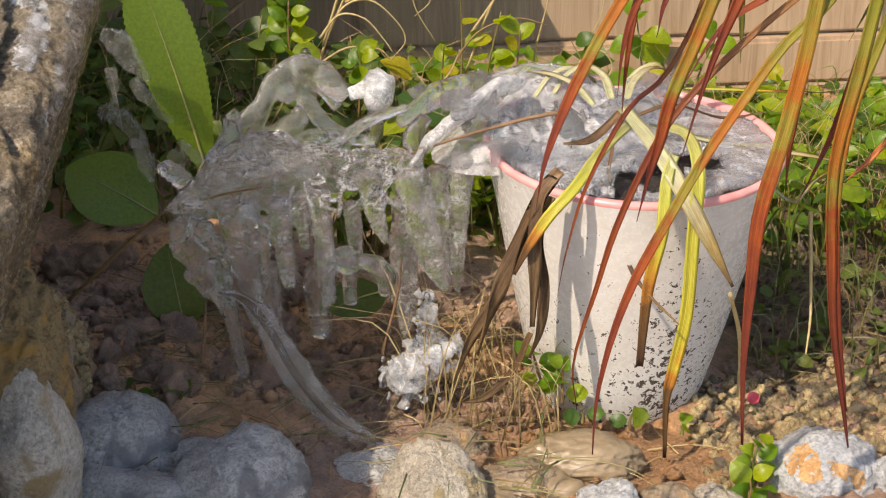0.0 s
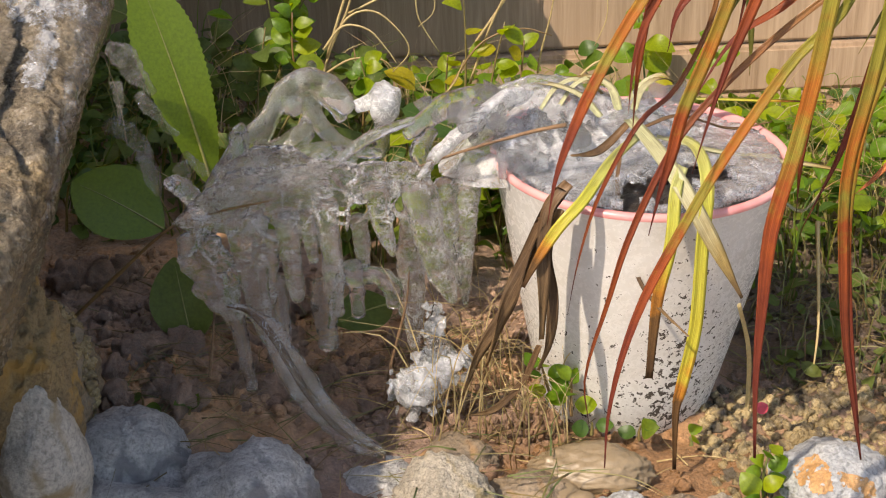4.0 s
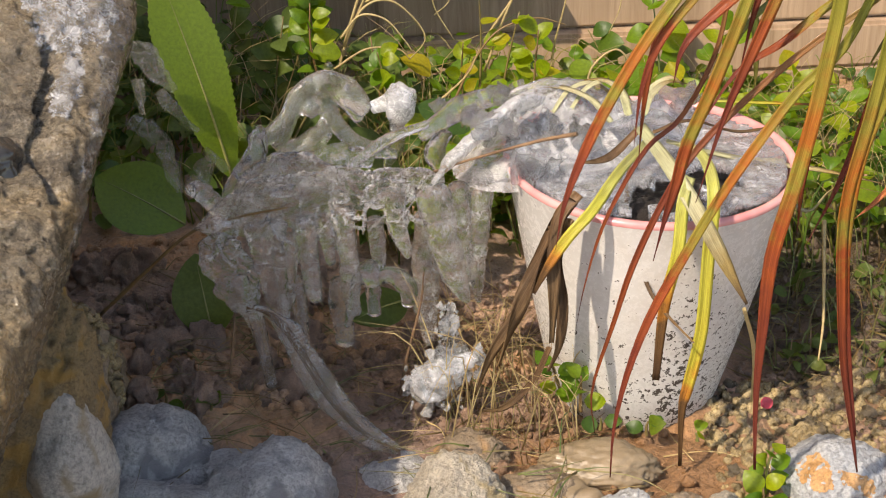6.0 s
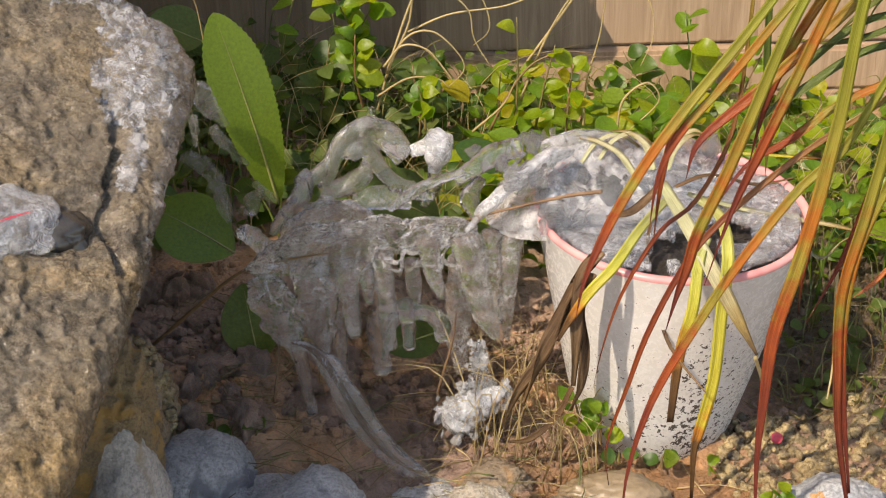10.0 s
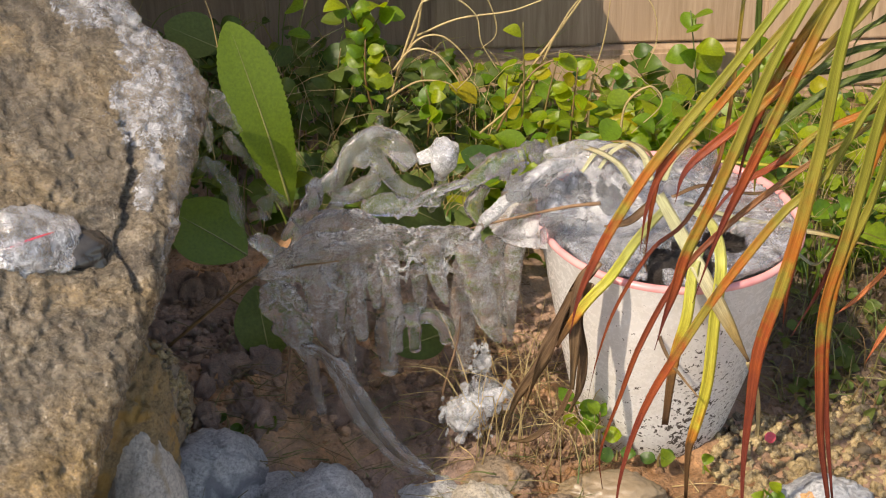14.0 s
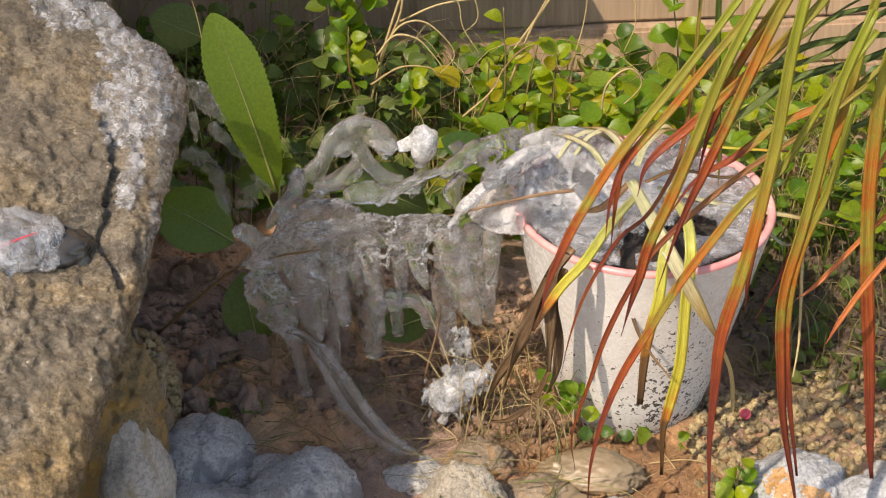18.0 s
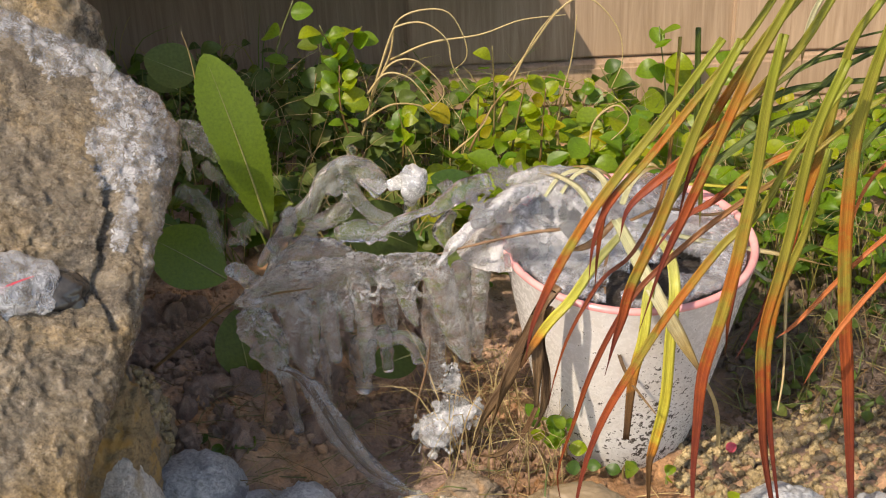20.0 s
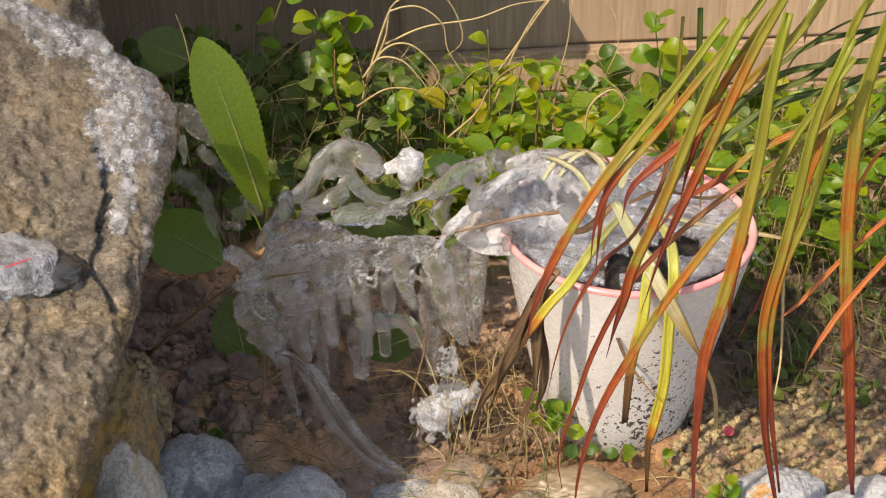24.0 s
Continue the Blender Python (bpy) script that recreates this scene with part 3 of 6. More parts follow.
# ---- the pot ----
POT_BASE, POT_RIM = Vector((-0.004, 0.012, -0.006)), Vector((0.0, 0.0, 0.170))
R_BASE, R_RIM, WALL = 0.052, 0.0895, 0.0055
pot = thing("plant_pot", "off-white glazed plant pot with pink rim, splashed with soil", "plant pot", POT_BASE)
lean = (POT_RIM - POT_BASE)
pot.rotation_euler = Vector((0, 0, 1)).rotation_difference(lean).to_euler()
H_POT = lean.length


def lathe(profile, seg=96):
    bm = bmesh.new()
    rings = [[bm.verts.new((r * math.cos(2 * math.pi * k / seg), r * math.sin(2 * math.pi * k / seg), z)) for k in range(seg)] for r, z in profile]
    for a, b in zip(rings, rings[1:]):
        for k in range(seg):
            bm.faces.new((a[k], a[(k + 1) % seg], b[(k + 1) % seg], b[k]))
    return bm


def pot_r(u):
    return R_BASE + (R_RIM - R_BASE) * (u ** 0.93)


outer = [(0.004, 0.0), (R_BASE - 0.004, 0.0), (R_BASE - 0.001, 0.0015), (R_BASE, 0.004)] + [(pot_r(u), u * H_POT) for u in (0.1, 0.25, 0.4, 0.55, 0.7, 0.85, 0.97)] + [(R_RIM - 0.0004, H_POT - 0.003)]
inner = [(R_RIM - WALL, H_POT - 0.004), (R_RIM - WALL - 0.008, H_POT - 0.04), (R_RIM - WALL - 0.018, H_POT - 0.08), (0.05, 0.02), (0.004, 0.02)]
part("body", lathe(outer), M_POT, pot)
part("rim", lathe([(R_RIM - 0.0004, H_POT - 0.003), (R_RIM + 0.0003, H_POT - 0.001), (R_RIM - 0.001, H_POT + 0.0008), (R_RIM - 0.0035, H_POT + 0.001), (R_RIM - WALL, H_POT - 0.001)] + inner), M_PINK, pot, "worn pink glazed rim and inside")

bm = bmesh.new()
bmesh.ops.create_grid(bm, x_segments=60, y_segments=60, size=1.0)
bmesh.ops.delete(bm, geom=[v for v in bm.verts if v.co.xy.length > 1.02], context="VERTS")
for v in bm.verts:
    x, y = v.co.x * 0.079, v.co.y * 0.079
    v.co = Vector((x, y, 0.155 + 0.006 * wob((x, y, 0), 40) + 0.004 * wob((x, y, 0), 140, 4)))
tagged(part("potting_soil", bm, M_POTSOIL), "black crumbly potting soil filling the pot", "soil")

# ---- the boulder ----
CUTS = (((0.45, -0.41, 0.80), (-0.33, -0.19, 0.300)), ((0.90, 0.024, -0.38), (-0.287, -0.165, 0.285)), ((0.25, 0.93, 0.25), (-0.32, -0.052, 0.33)),
        ((-0.05, -0.97, -0.25), (-0.36, -0.42, 0.20)), ((0.62, 0.62, 0.48), (-0.284, -0.097, 0.326)), ((0.0, 0.0, -1.0), (-0.5, -0.2, 0.005)),
        ((0.60, -0.70, -0.3), (-0.305, -0.345, 0.22)), ((-0.9, 0.0, 0.3), (-0.80, -0.2, 0.3)), ((-0.2, 0.1, 0.97), (-0.45, -0.15, 0.41)))
CRACK = [(-0.318, -0.146, 0.316), (-0.311, -0.162, 0.305), (-0.309, -0.175, 0.297), (-0.312, -0.191, 0.289), (-0.310, -0.209, 0.280), (-0.306, -0.235, 0.262)]
ROCK_C = Vector((-0.47, -0.21, 0.20))


def to_line(p, pts):
    """Distance from p to a polyline."""
    best = 9.0
    for a, b in zip(pts, pts[1:]):
        a, b = Vector(a), Vector(b)
        u = max(0.0, min(1.0, (p - a).dot(b - a) / (b - a).length_squared))
        best = min(best, (p - a - (b - a) * u).length)
    return best


def rock_point(n):
    """The boulder's surface along the direction n from its heart: soft cuts by planes, then noise."""
    acc = 0.0
    for m, q in CUTS:
        m = Vector(m).normalized()
        d = n.dot(m)
        if d > 1e-4:
            acc += ((m.dot(Vector(q) - ROCK_C)) / d) ** -26
    w = ROCK_C + n * acc ** (-1 / 26)
    k = 0.006 * wob(w, 8, 2) + 0.0026 * wob(w, 34, 5) + 0.0026 * (0.3 - abs(wob(w, 75, 8))) + 0.0026 * wob(w, 190, 1) + 0.0014 * wob(w, 420, 6) - 0.0018 * smooth01(wob(w, 58, 11) * 5 - 1.1)
    k -= 0.010 * smooth01(1 - to_line(w, CRACK) / 0.0055)
    k -= 0.010 * smooth01(1.4 - to_line(w, [(-0.365, -0.238, 0.293), (-0.325, -0.222, 0.280)]) / 0.016)
    return w + n * k


def boulder_bm():
    bm = bmesh.new()
    bmesh.ops.create_icosphere(bm, subdivisions=7, radius=1.0)
    for v in bm.verts:
        v.co = rock_point(v.co.normalized())
    near = {e for f in bm.faces if f.calc_center_median().x > -0.46 and f.calc_center_median().z > 0.03 and f.calc_center_median().y < 0.0 for e in f.edges}
    bmesh.ops.subdivide_edges(bm, edges=list(near), cuts=1, use_grid_fill=True)
    for v in bm.verts:
        v.co = rock_point((v.co - ROCK_C).normalized())
    return bm


boulder = tagged(part("boulder", boulder_bm(), M_ROCK), "large wet ochre and grey boulder with glittering grain", "rock")


# ---- stones ----
def stone(name, label, centre, size, mat, seed, rough=0.22, turn=0.0, tilt=0.0, sub=5, freq=1.5, detail=0.09):
    ob = part(name, blob((0, 0, 0), size, seed, sub, rough, freq, detail=detail), mat)
    ob.location, ob.rotation_euler = centre, (radians(tilt), 0, radians(turn))
    return tagged(ob, label, "stone")


stone("cobble", "blue-grey rounded cobble in shade beside the boulder", (-0.309, -0.096, 0.030), (0.040, 0.034, 0.033), M_STONE_BLUE, 1, 0.18)
stone("cobble", "large blue-grey rounded cobble", (-0.236, -0.132, 0.026), (0.037, 0.034, 0.032), M_STONE_BLUE, 2, 0.18)
stone("cobble", "small pale lump lying on a cobble", (-0.303, -0.094, 0.046), (0.012, 0.009, 0.007), M_STONE_GREY, 31, 0.3, sub=3)
stone("cobble", "small blue-grey cobble wedged between larger ones", (-0.272, -0.138, 0.022), (0.017, 0.016, 0.014), M_STONE_BLUE, 4, 0.25, sub=3)
stone("cobble", "dark blue-grey cobble half buried in soil", (-0.168, -0.086, -0.002), (0.030, 0.022, 0.018), M_STONE_BLUE, 5, 0.25)
stone("cobble", "whitish cobble in sunlight", (-0.133, -0.134, 0.015), (0.029, 0.030, 0.030), M_STONE_WHITE, 6, 0.15)
stone("cobble", "flat smooth tan cobble in front of the pot", (-0.044, -0.094, 0.008), (0.037, 0.020, 0.016), M_STONE_TAN, 7, 0.14, turn=-6)
stone("cobble", "brown cobble crusted with clay", (-0.120, -0.078, 0.010), (0.022, 0.017, 0.016), M_STONE_BROWN, 8, 0.25)
stone("cobble", "clay-coloured flat cobble half buried", (-0.083, -0.112, 0.006), (0.026, 0.018, 0.013), M_STONE_BROWN, 9, 0.25)
stone("cobble", "pale rough cobble set in clay", (-0.036, -0.150, 0.006), (0.021, 0.020, 0.020), M_STONE_GREY, 10, 0.3)
stone("cobble", "grey-brown rough cobble set in clay", (-0.004, -0.145, 0.004), (0.018, 0.018, 0.018), M_STONE_BROWN, 11, 0.3)
stone("cobble", "pale tan cobble set in clay", (0.024, -0.143, 0.000), (0.018, 0.017, 0.014), M_STONE_WHITE, 12, 0.3)
stone("cobble", "flat clay-stained cobble in front", (-0.070, -0.158, 0.000), (0.020, 0.018, 0.018), M_STONE_TAN, 13, 0.3)
STAINED = stone("cobble", "pale grey cobble with a rust-orange stain", (0.095, -0.108, -0.004), (0.034, 0.032, 0.028), M_STONE_GREY, 14, 0.2)
stone("cobble", "pale grey angular cobble beside the stained one", (0.160, -0.124, -0.004), (0.034, 0.030, 0.026), M_STONE_GREY, 15, 0.28)
stone("cobble", "pale grey rubble stone set in mortar under the boulder", (-0.335, -0.162, 0.073), (0.024, 0.026, 0.050), M_STONE_TANGREY, 16, 0.22, tilt=10, detail=0.04, freq=1.4, sub=5)
foot = stone("mortar_bed", "rough ochre mortar rising under the boulder", (-0.372, -0.142, 0.070), (0.046, 0.040, 0.110), M_STONE_OCHRE, 17, 0.22, detail=0.06, freq=1.6, sub=6)
foot.rotation_euler = (0.1, 0.28, 0)
crest = part("rock", blob((0, 0, 0), (0.078, 0.036, 0.056), 61, 6, 0.16, 1.6, detail=0.05), M_ROCK)
crest.location, crest.rotation_euler = (-0.402, -0.052, 0.362), (0, 0.5, 0)
tagged(crest, "wet grey-brown rock rising behind the boulder's top", "rock")
stone("cobble", "crumbly buff stone at the foot of the boulder", (-0.346, -0.075, 0.080), (0.022, 0.028, 0.040), M_STONE_BROWN, 18, 0.35, detail=0.16)

stone("mortar_bed", "rough blue-grey mortar bed under the cobbles", (-0.30, -0.132, 0.016), (0.085, 0.050, 0.024), M_STONE_BLUE, 50, 0.5, sub=5, detail=0.12, freq=2.4)
stone("mortar_bed", "sandy tan mortar bed between the front cobbles", (-0.075, -0.122, -0.006), (0.058, 0.036, 0.019), M_STONE_TAN, 53, 0.5, sub=5, detail=0.10, freq=2.4)
stone("mortar_bed", "rough pale mortar along the bed's edge", (0.0, -0.160, -0.012), (0.10, 0.022, 0.022), M_STONE_BROWN, 54, 0.5, sub=5, detail=0.14, freq=2.6)
for c_, s_ in (((-0.290, -0.125, 0.022), (0.020, 0.016, 0.016)), ((-0.262, -0.116, 0.030), (0.016, 0.014, 0.013)), ((-0.325, -0.125, 0.022), (0.022, 0.016, 0.018)), ((-0.305, -0.150, 0.012), (0.026, 0.018, 0.018))):
    stone("mortar_lump", "lump of blue-grey mortar between cobbles", c_, s_, M_STONE_BLUE, 40 + c_[0] * 90, 0.5, sub=4, detail=0.12, freq=2.2)

# the rust stain that winds over the pale cobble
bm = blob((0, 0, 0), (0.034, 0.032, 0.028), 14, 6, 0.2, 1.5, detail=0.05)
line_ = [(-0.020, -0.010, 0.024), (-0.014, -0.018, 0.019), (0.002, -0.022, 0.019), (0.014, -0.024, 0.015), (0.018, -0.028, 0.006), (0.016, -0.032, -0.004)]
far_ = []
for v in bm.verts:
    if to_line(v.co, line_) > 0.0055 + 0.002 * wob(v.co, 90, 2) + (0.004 if v.co.x < -0.008 else 0):
        far_.append(v)
    v.co = v.co * 1.012
bmesh.ops.delete(bm, geom=far_, context="VERTS")
part("rust_stain", bm, M_RUST, STAINED, "rust-orange stain winding over the stone")

# gravel on the right of the pot, and clods
rng = random.Random(5)
datas = []
unit = blob((0, 0, 0), (1, 1, 1), 3.0, 2, 0.8, 1.7, detail=0.15)
bm_v, bm_f = [v.co.copy() for v in unit.verts], [tuple(v.index for v in f.verts) for f in unit.faces]
unit.free()


def pebble(p, s, r):
    rot = Euler([r.uniform(0, 6) for _ in range(3)]).to_matrix()
    sc = [s * r.uniform(0.7, 1.3) for _ in range(3)]
    return [rot @ Vector((v.x * sc[0], v.y * sc[1], v.z * sc[2])) + Vector(p) for v in bm_v], bm_f


for _ in range(2600):
    x, y = rng.uniform(0.03, 0.36), rng.uniform(-0.12, 0.05)
    if (Vector((x, y)) - Vector((0.095, -0.108))).length < 0.036 or y > 0.0 + 0.25 * (x - 0.06):
        continue
    s = rng.choice((0.0012, 0.0015, 0.002, 0.0026, 0.0032, 0.004))
    datas.append(pebble((x, y, soil_z(x, y) + s * 0.15), s, rng))
v, f = merged(datas)
tagged(raw("gravel", v, f, M_GRAVEL), "wet yellowish gravel strewn on the soil", "gravel", kind="stuff")
datas = []
for _ in range(2600):
    x, y = rng.uniform(-0.4, 0.02), rng.uniform(-0.12 if rng.random() < 0.25 else -0.05, 0.16)
    s = rng.choice((0.001, 0.0012, 0.0016, 0.0022, 0.003, 0.0045))
    datas.append(pebble((x, y, soil_z(x, y) + s * 0.3), s, rng))
v, f = merged(datas)
tagged(raw("soil_crumbs", v, f, M_SOIL), "crumbly dark soil crumbs", "soil", kind="stuff")
# crumbs beside the pot, taking on the soil's painted shade
datas = []
for _ in range(900):
    x, y = rng.uniform(0.05, 0.34), rng.uniform(0.0, 0.20)
    if (Vector((x, y)) - Vector((0, 0.01))).length > 0.07:
        s = rng.choice((0.001, 0.0014, 0.002, 0.003, 0.0045))
        datas.append(pebble((x, y, soil_z(x, y) + s * 0.25), s, rng))
v, f = merged(datas)
tagged(raw("humus_crumbs", v, f, M_SOIL), "soil crumbs beside the pot, darkened by the soil's painted shade", "soil", kind="stuff")
datas = []
for _ in range(420):
    u = rng.uniform(0, 6.28)
    k = rng.uniform(0.9, 1.08)
    h = rng.uniform(-0.9, 1.0)
    p = (-0.346 + 0.022 * k * math.cos(u) * math.sqrt(1 - h * h * 0.9), -0.075 + 0.028 * k * math.sin(u) * math.sqrt(1 - h * h * 0.9), 0.080 + 0.040 * k * h)
    datas.append(pebble(p, rng.choice((0.0012, 0.0018, 0.0025, 0.0035)), rng))
v, f = merged(datas)
tagged(raw("mortar_crumbs", v, f, M_GRAVEL), "crumbly buff mortar heaped against the boulder", "mortar", kind="stuff")


def clod_bm(seed):
    """A crumbly clod: ridged lumps at three scales."""
    bm = bmesh.new()
    bmesh.ops.create_icosphere(bm, subdivisions=4, radius=1.0)
    for v in bm.verts:
        n = v.co.normalized()
        v.co = n * (0.75 + 0.45 * wob(n, 1.6, seed) + 0.30 * (0.5 - abs(wob(n, 3.4, seed + 3))) + 0.22 * (0.4 - abs(wob(n, 8.0, seed + 6))) + 0.08 * wob(n, 19.0, seed + 9))
    return bm


clods = []
for n_ in range(150):
    x, y = rng.uniform(-0.37, -0.10), rng.uniform(-0.055, 0.13)
    s = rng.choice((0.005, 0.006, 0.008, 0.010, 0.014)) * rng.uniform(0.8, 1.2) * (1.0 if x < -0.22 else 0.7)
    m_ = Matrix.LocRotScale(Vector((x, y, soil_z(x, y) + s * 0.2)), Euler((rng.uniform(0, 6), rng.uniform(0, 6), rng.uniform(0, 6))), Vector((s * 1.2, s, s * 0.85)))
    if n_ < 14:
        o_ = part("soil_clod", clod_bm(n_ * 7.3), M_CLOD)
        o_.matrix_basis = m_
        clods.append(o_)
    else:
        o_ = share(clods[n_ % 14], m_)
    tagged(o_, "lumpy clod of dark wet soil", "soil clod", "soil clods")


# ---- long blades ----
def along_attr(ob, n, ring):
    at = ob.data.attributes.new("along", "FLOAT_VECTOR", "POINT")
    vals = []
    for i in range(n):
        for k in range(ring):
            vals += [i / (n - 1), (k if k < 5 else 8 - k) / 4.0, 0.0]
    at.data.foreach_set("vector", vals)


def blade(parent, name, points, width, mat, n=30, fold=0.55, twist=0.0, up=(0, -1, 0.5), base=0.8, label="", tip=0.05, curl=0.0):
    """A strap or grass blade through the points; width in metres, narrowing to the tip."""
    path = spline(points, n)

    def w(u):
        return width * (base + (1 - base) * smooth01(u * 3)) * (tip + (1 - tip) * smooth01((1 - u) * 2.6) ** 0.8)
    v, f = ribbon_data(path, w, up, fold, 0.0003, twist, curl)
    ob = raw(name, v, f, mat, parent, label)
    along_attr(ob, n + 1, 7)
    return ob


grass = thing("ornamental_grass", "arching ornamental grass with green to wine-red blades hanging over the pot", "ornamental grass", (0.30, -0.23, 0.0))
grass_inv = grass.location.copy()


def gblade(points, px_w, mat, **kw):
    pts = [Vector(p) - grass_inv for p in points]
    return blade(grass, "blade", pts, px_w * 0.000225, mat, **kw)


gblade([(0.0068, -0.2300, 0.4050), (-0.0158, -0.2300, 0.3706), (-0.0374, -0.2300, 0.3401), (-0.0548, -0.2300, 0.3140), (-0.0687, -0.2300, 0.2883), (-0.0778, -0.2300, 0.2680), (-0.0856, -0.2300, 0.2454), (-0.0894, -0.2300, 0.2236)], 22, M_BLADE, twist=0.3)
gblade([(-0.0038, -0.2150, 0.3784), (-0.0202, -0.2150, 0.3505), (-0.0354, -0.2150, 0.3348), (-0.0433, -0.2150, 0.3201), (-0.0473, -0.2150, 0.3003), (-0.0496, -0.2150, 0.2782), (-0.0507, -0.2150, 0.2538)], 14, M_BLADE_RED)
gblade([(0.0134, -0.2400, 0.4082), (-0.0027, -0.2400, 0.3714), (-0.0151, -0.2400, 0.3324), (-0.0260, -0.2400, 0.3000), (-0.0354, -0.2400, 0.2755), (-0.0395, -0.2400, 0.2565), (-0.0434, -0.2400, 0.2403), (-0.0474, -0.2400, 0.2203)], 26, M_BLADE, twist=-0.3)
gblade([(0.0707, -0.2250, 0.3521), (0.0450, -0.2250, 0.3296), (0.0195, -0.2250, 0.3115), (-0.0060, -0.2250, 0.2892), (-0.0278, -0.2250, 0.2653), (-0.0407, -0.2250, 0.2427), (-0.0536, -0.2250, 0.2107), (-0.0613, -0.2250, 0.1825), (-0.0709, -0.2250, 0.1457), (-0.0688, -0.2250, 0.1202)], 14, M_BLADE_RED, tip=0.12)
gblade([(0.0701, -0.2300, 0.3819), (0.0465, -0.2300, 0.3434), (0.0319, -0.2300, 0.3115), (0.0147, -0.2300, 0.2936), (-0.0000, -0.2300, 0.2721), (-0.0175, -0.2300, 0.2433), (-0.0329, -0.2300, 0.2133), (-0.0460, -0.2300, 0.1855), (-0.0552, -0.2300, 0.1565), (-0.0607, -0.2300, 0.1263), (-0.0618, -0.2300, 0.0987)], 20, M_BLADE, twist=0.4, tip=0.15)
gblade([(-0.0091, -0.2050, 0.3971), (-0.0105, -0.2050, 0.3549), (-0.0124, -0.2050, 0.3252), (-0.0171, -0.2050, 0.3007), (-0.0301, -0.2050, 0.2739), (-0.0439, -0.2050, 0.2612), (-0.0547, -0.2050, 0.2431), (-0.0650, -0.2050, 0.2193), (-0.0722, -0.2050, 0.1910), (-0.0761, -0.2050, 0.1671)], 10, M_BLADE_RED)
gblade([(0.0315, -0.2450, 0.4119), (0.0265, -0.2450, 0.3780), (0.0234, -0.2450, 0.3364), (0.0198, -0.2450, 0.3073), (0.0163, -0.2450, 0.2830), (0.0111, -0.2450, 0.2547), (0.0042, -0.2450, 0.2219), (0.0028, -0.2450, 0.1874), (0.0023, -0.2450, 0.1511), (0.0045, -0.2450, 0.1091)], 29, M_BLADE, twist=0.5, tip=0.2)
gblade([(0.0266, -0.2350, 0.3318), (0.0233, -0.2350, 0.2990), (0.0201, -0.2350, 0.2711), (0.0178, -0.2350, 0.2485), (0.0178, -0.2350, 0.2252)], 13, M_BLADE_RED)
gblade([(0.0612, -0.2500, 0.4000), (0.0486, -0.2500, 0.3604), (0.0426, -0.2500, 0.3150), (0.0382, -0.2500, 0.2851), (0.0331, -0.2500, 0.2570), (0.0320, -0.2500, 0.2343), (0.0347, -0.2500, 0.2038), (0.0391, -0.2500, 0.1684), (0.0487, -0.2500, 0.1234), (0.0522, -0.2500, 0.1078)], 27, M_BLADE, twist=-0.4, tip=0.15)
gblade([(0.0876, -0.2300, 0.4132), (0.0803, -0.2300, 0.3818), (0.0757, -0.2300, 0.3519), (0.0757, -0.2300, 0.3042), (0.0800, -0.2300, 0.2530), (0.0876, -0.2300, 0.1980), (0.0956, -0.2300, 0.1348), (0.0995, -0.2300, 0.1097)], 32, M_BLADE, twist=0.3, tip=0.3)
gblade([(0.1207, -0.2200, 0.3065), (0.0863, -0.2200, 0.2711), (0.0597, -0.2200, 0.2371), (0.0483, -0.2200, 0.2261)], 12, M_BLADE_ORANGE)
gblade([(0.1110, -0.2500, 0.3067), (0.0794, -0.2500, 0.2619), (0.0645, -0.2500, 0.2348), (0.0566, -0.2500, 0.2155)], 14, M_BLADE_ORANGE)
gblade([(0.1193, -0.2000, 0.3676), (0.0676, -0.2000, 0.3654), (0.0398, -0.2000, 0.3589), (0.0123, -0.2000, 0.3331), (0.0042, -0.2000, 0.3181)], 18, M_BLADE_GREEN, up=(0, -0.6, 1))
gblade([(0.1147, -0.2100, 0.3780), (0.0743, -0.2100, 0.3585), (0.0412, -0.2100, 0.3498), (0.0162, -0.2100, 0.3328), (-0.0035, -0.2100, 0.3175), (-0.0172, -0.2100, 0.2907)], 20, M_BLADE_GREEN, up=(0, -0.6, 1))
gblade([(0.1087, -0.2150, 0.3682), (0.0849, -0.2150, 0.3586), (0.0636, -0.2150, 0.3418), (0.0330, -0.2150, 0.3273), (0.0107, -0.2150, 0.3095), (-0.0093, -0.2150, 0.2964), (-0.0269, -0.2150, 0.2671)], 19, M_BLADE, up=(0, -0.6, 1))
gblade([(0.1261, -0.1900, 0.3848), (0.0778, -0.1900, 0.3773), (0.0614, -0.1900, 0.3731), (0.0448, -0.1900, 0.3623), (0.0306, -0.1900, 0.3471)], 14, M_BLADE_GREEN, up=(0, -0.6, 1))
gblade([(0.0846, -0.2200, 0.4182), (0.0709, -0.2200, 0.3930), (0.0632, -0.2200, 0.3416), (0.0559, -0.2200, 0.3098), (0.0508, -0.2200, 0.2833), (0.0401, -0.2200, 0.2454), (0.0269, -0.2200, 0.2132)], 22, M_BLADE, twist=0.4)
gblade([(0.0086, -0.1600, 0.3845), (0.0099, -0.1600, 0.3455), (0.0117, -0.1600, 0.3141), (0.0148, -0.1600, 0.2845), (0.0156, -0.1600, 0.2643)], 17, M_BLADE_GREEN)
gblade([(0.0677, -0.2000, 0.4236), (0.0582, -0.2000, 0.4066), (0.0541, -0.2000, 0.3890), (0.0540, -0.2000, 0.3769)], 13, M_STRAP_PALE)
gblade([(0.1158, -0.2000, 0.3951), (0.0934, -0.2000, 0.3931), (0.0713, -0.2000, 0.3867), (0.0499, -0.2000, 0.3709), (0.0429, -0.2000, 0.3493)], 6, M_BLADE_GREEN, up=(0, -0.6, 1))
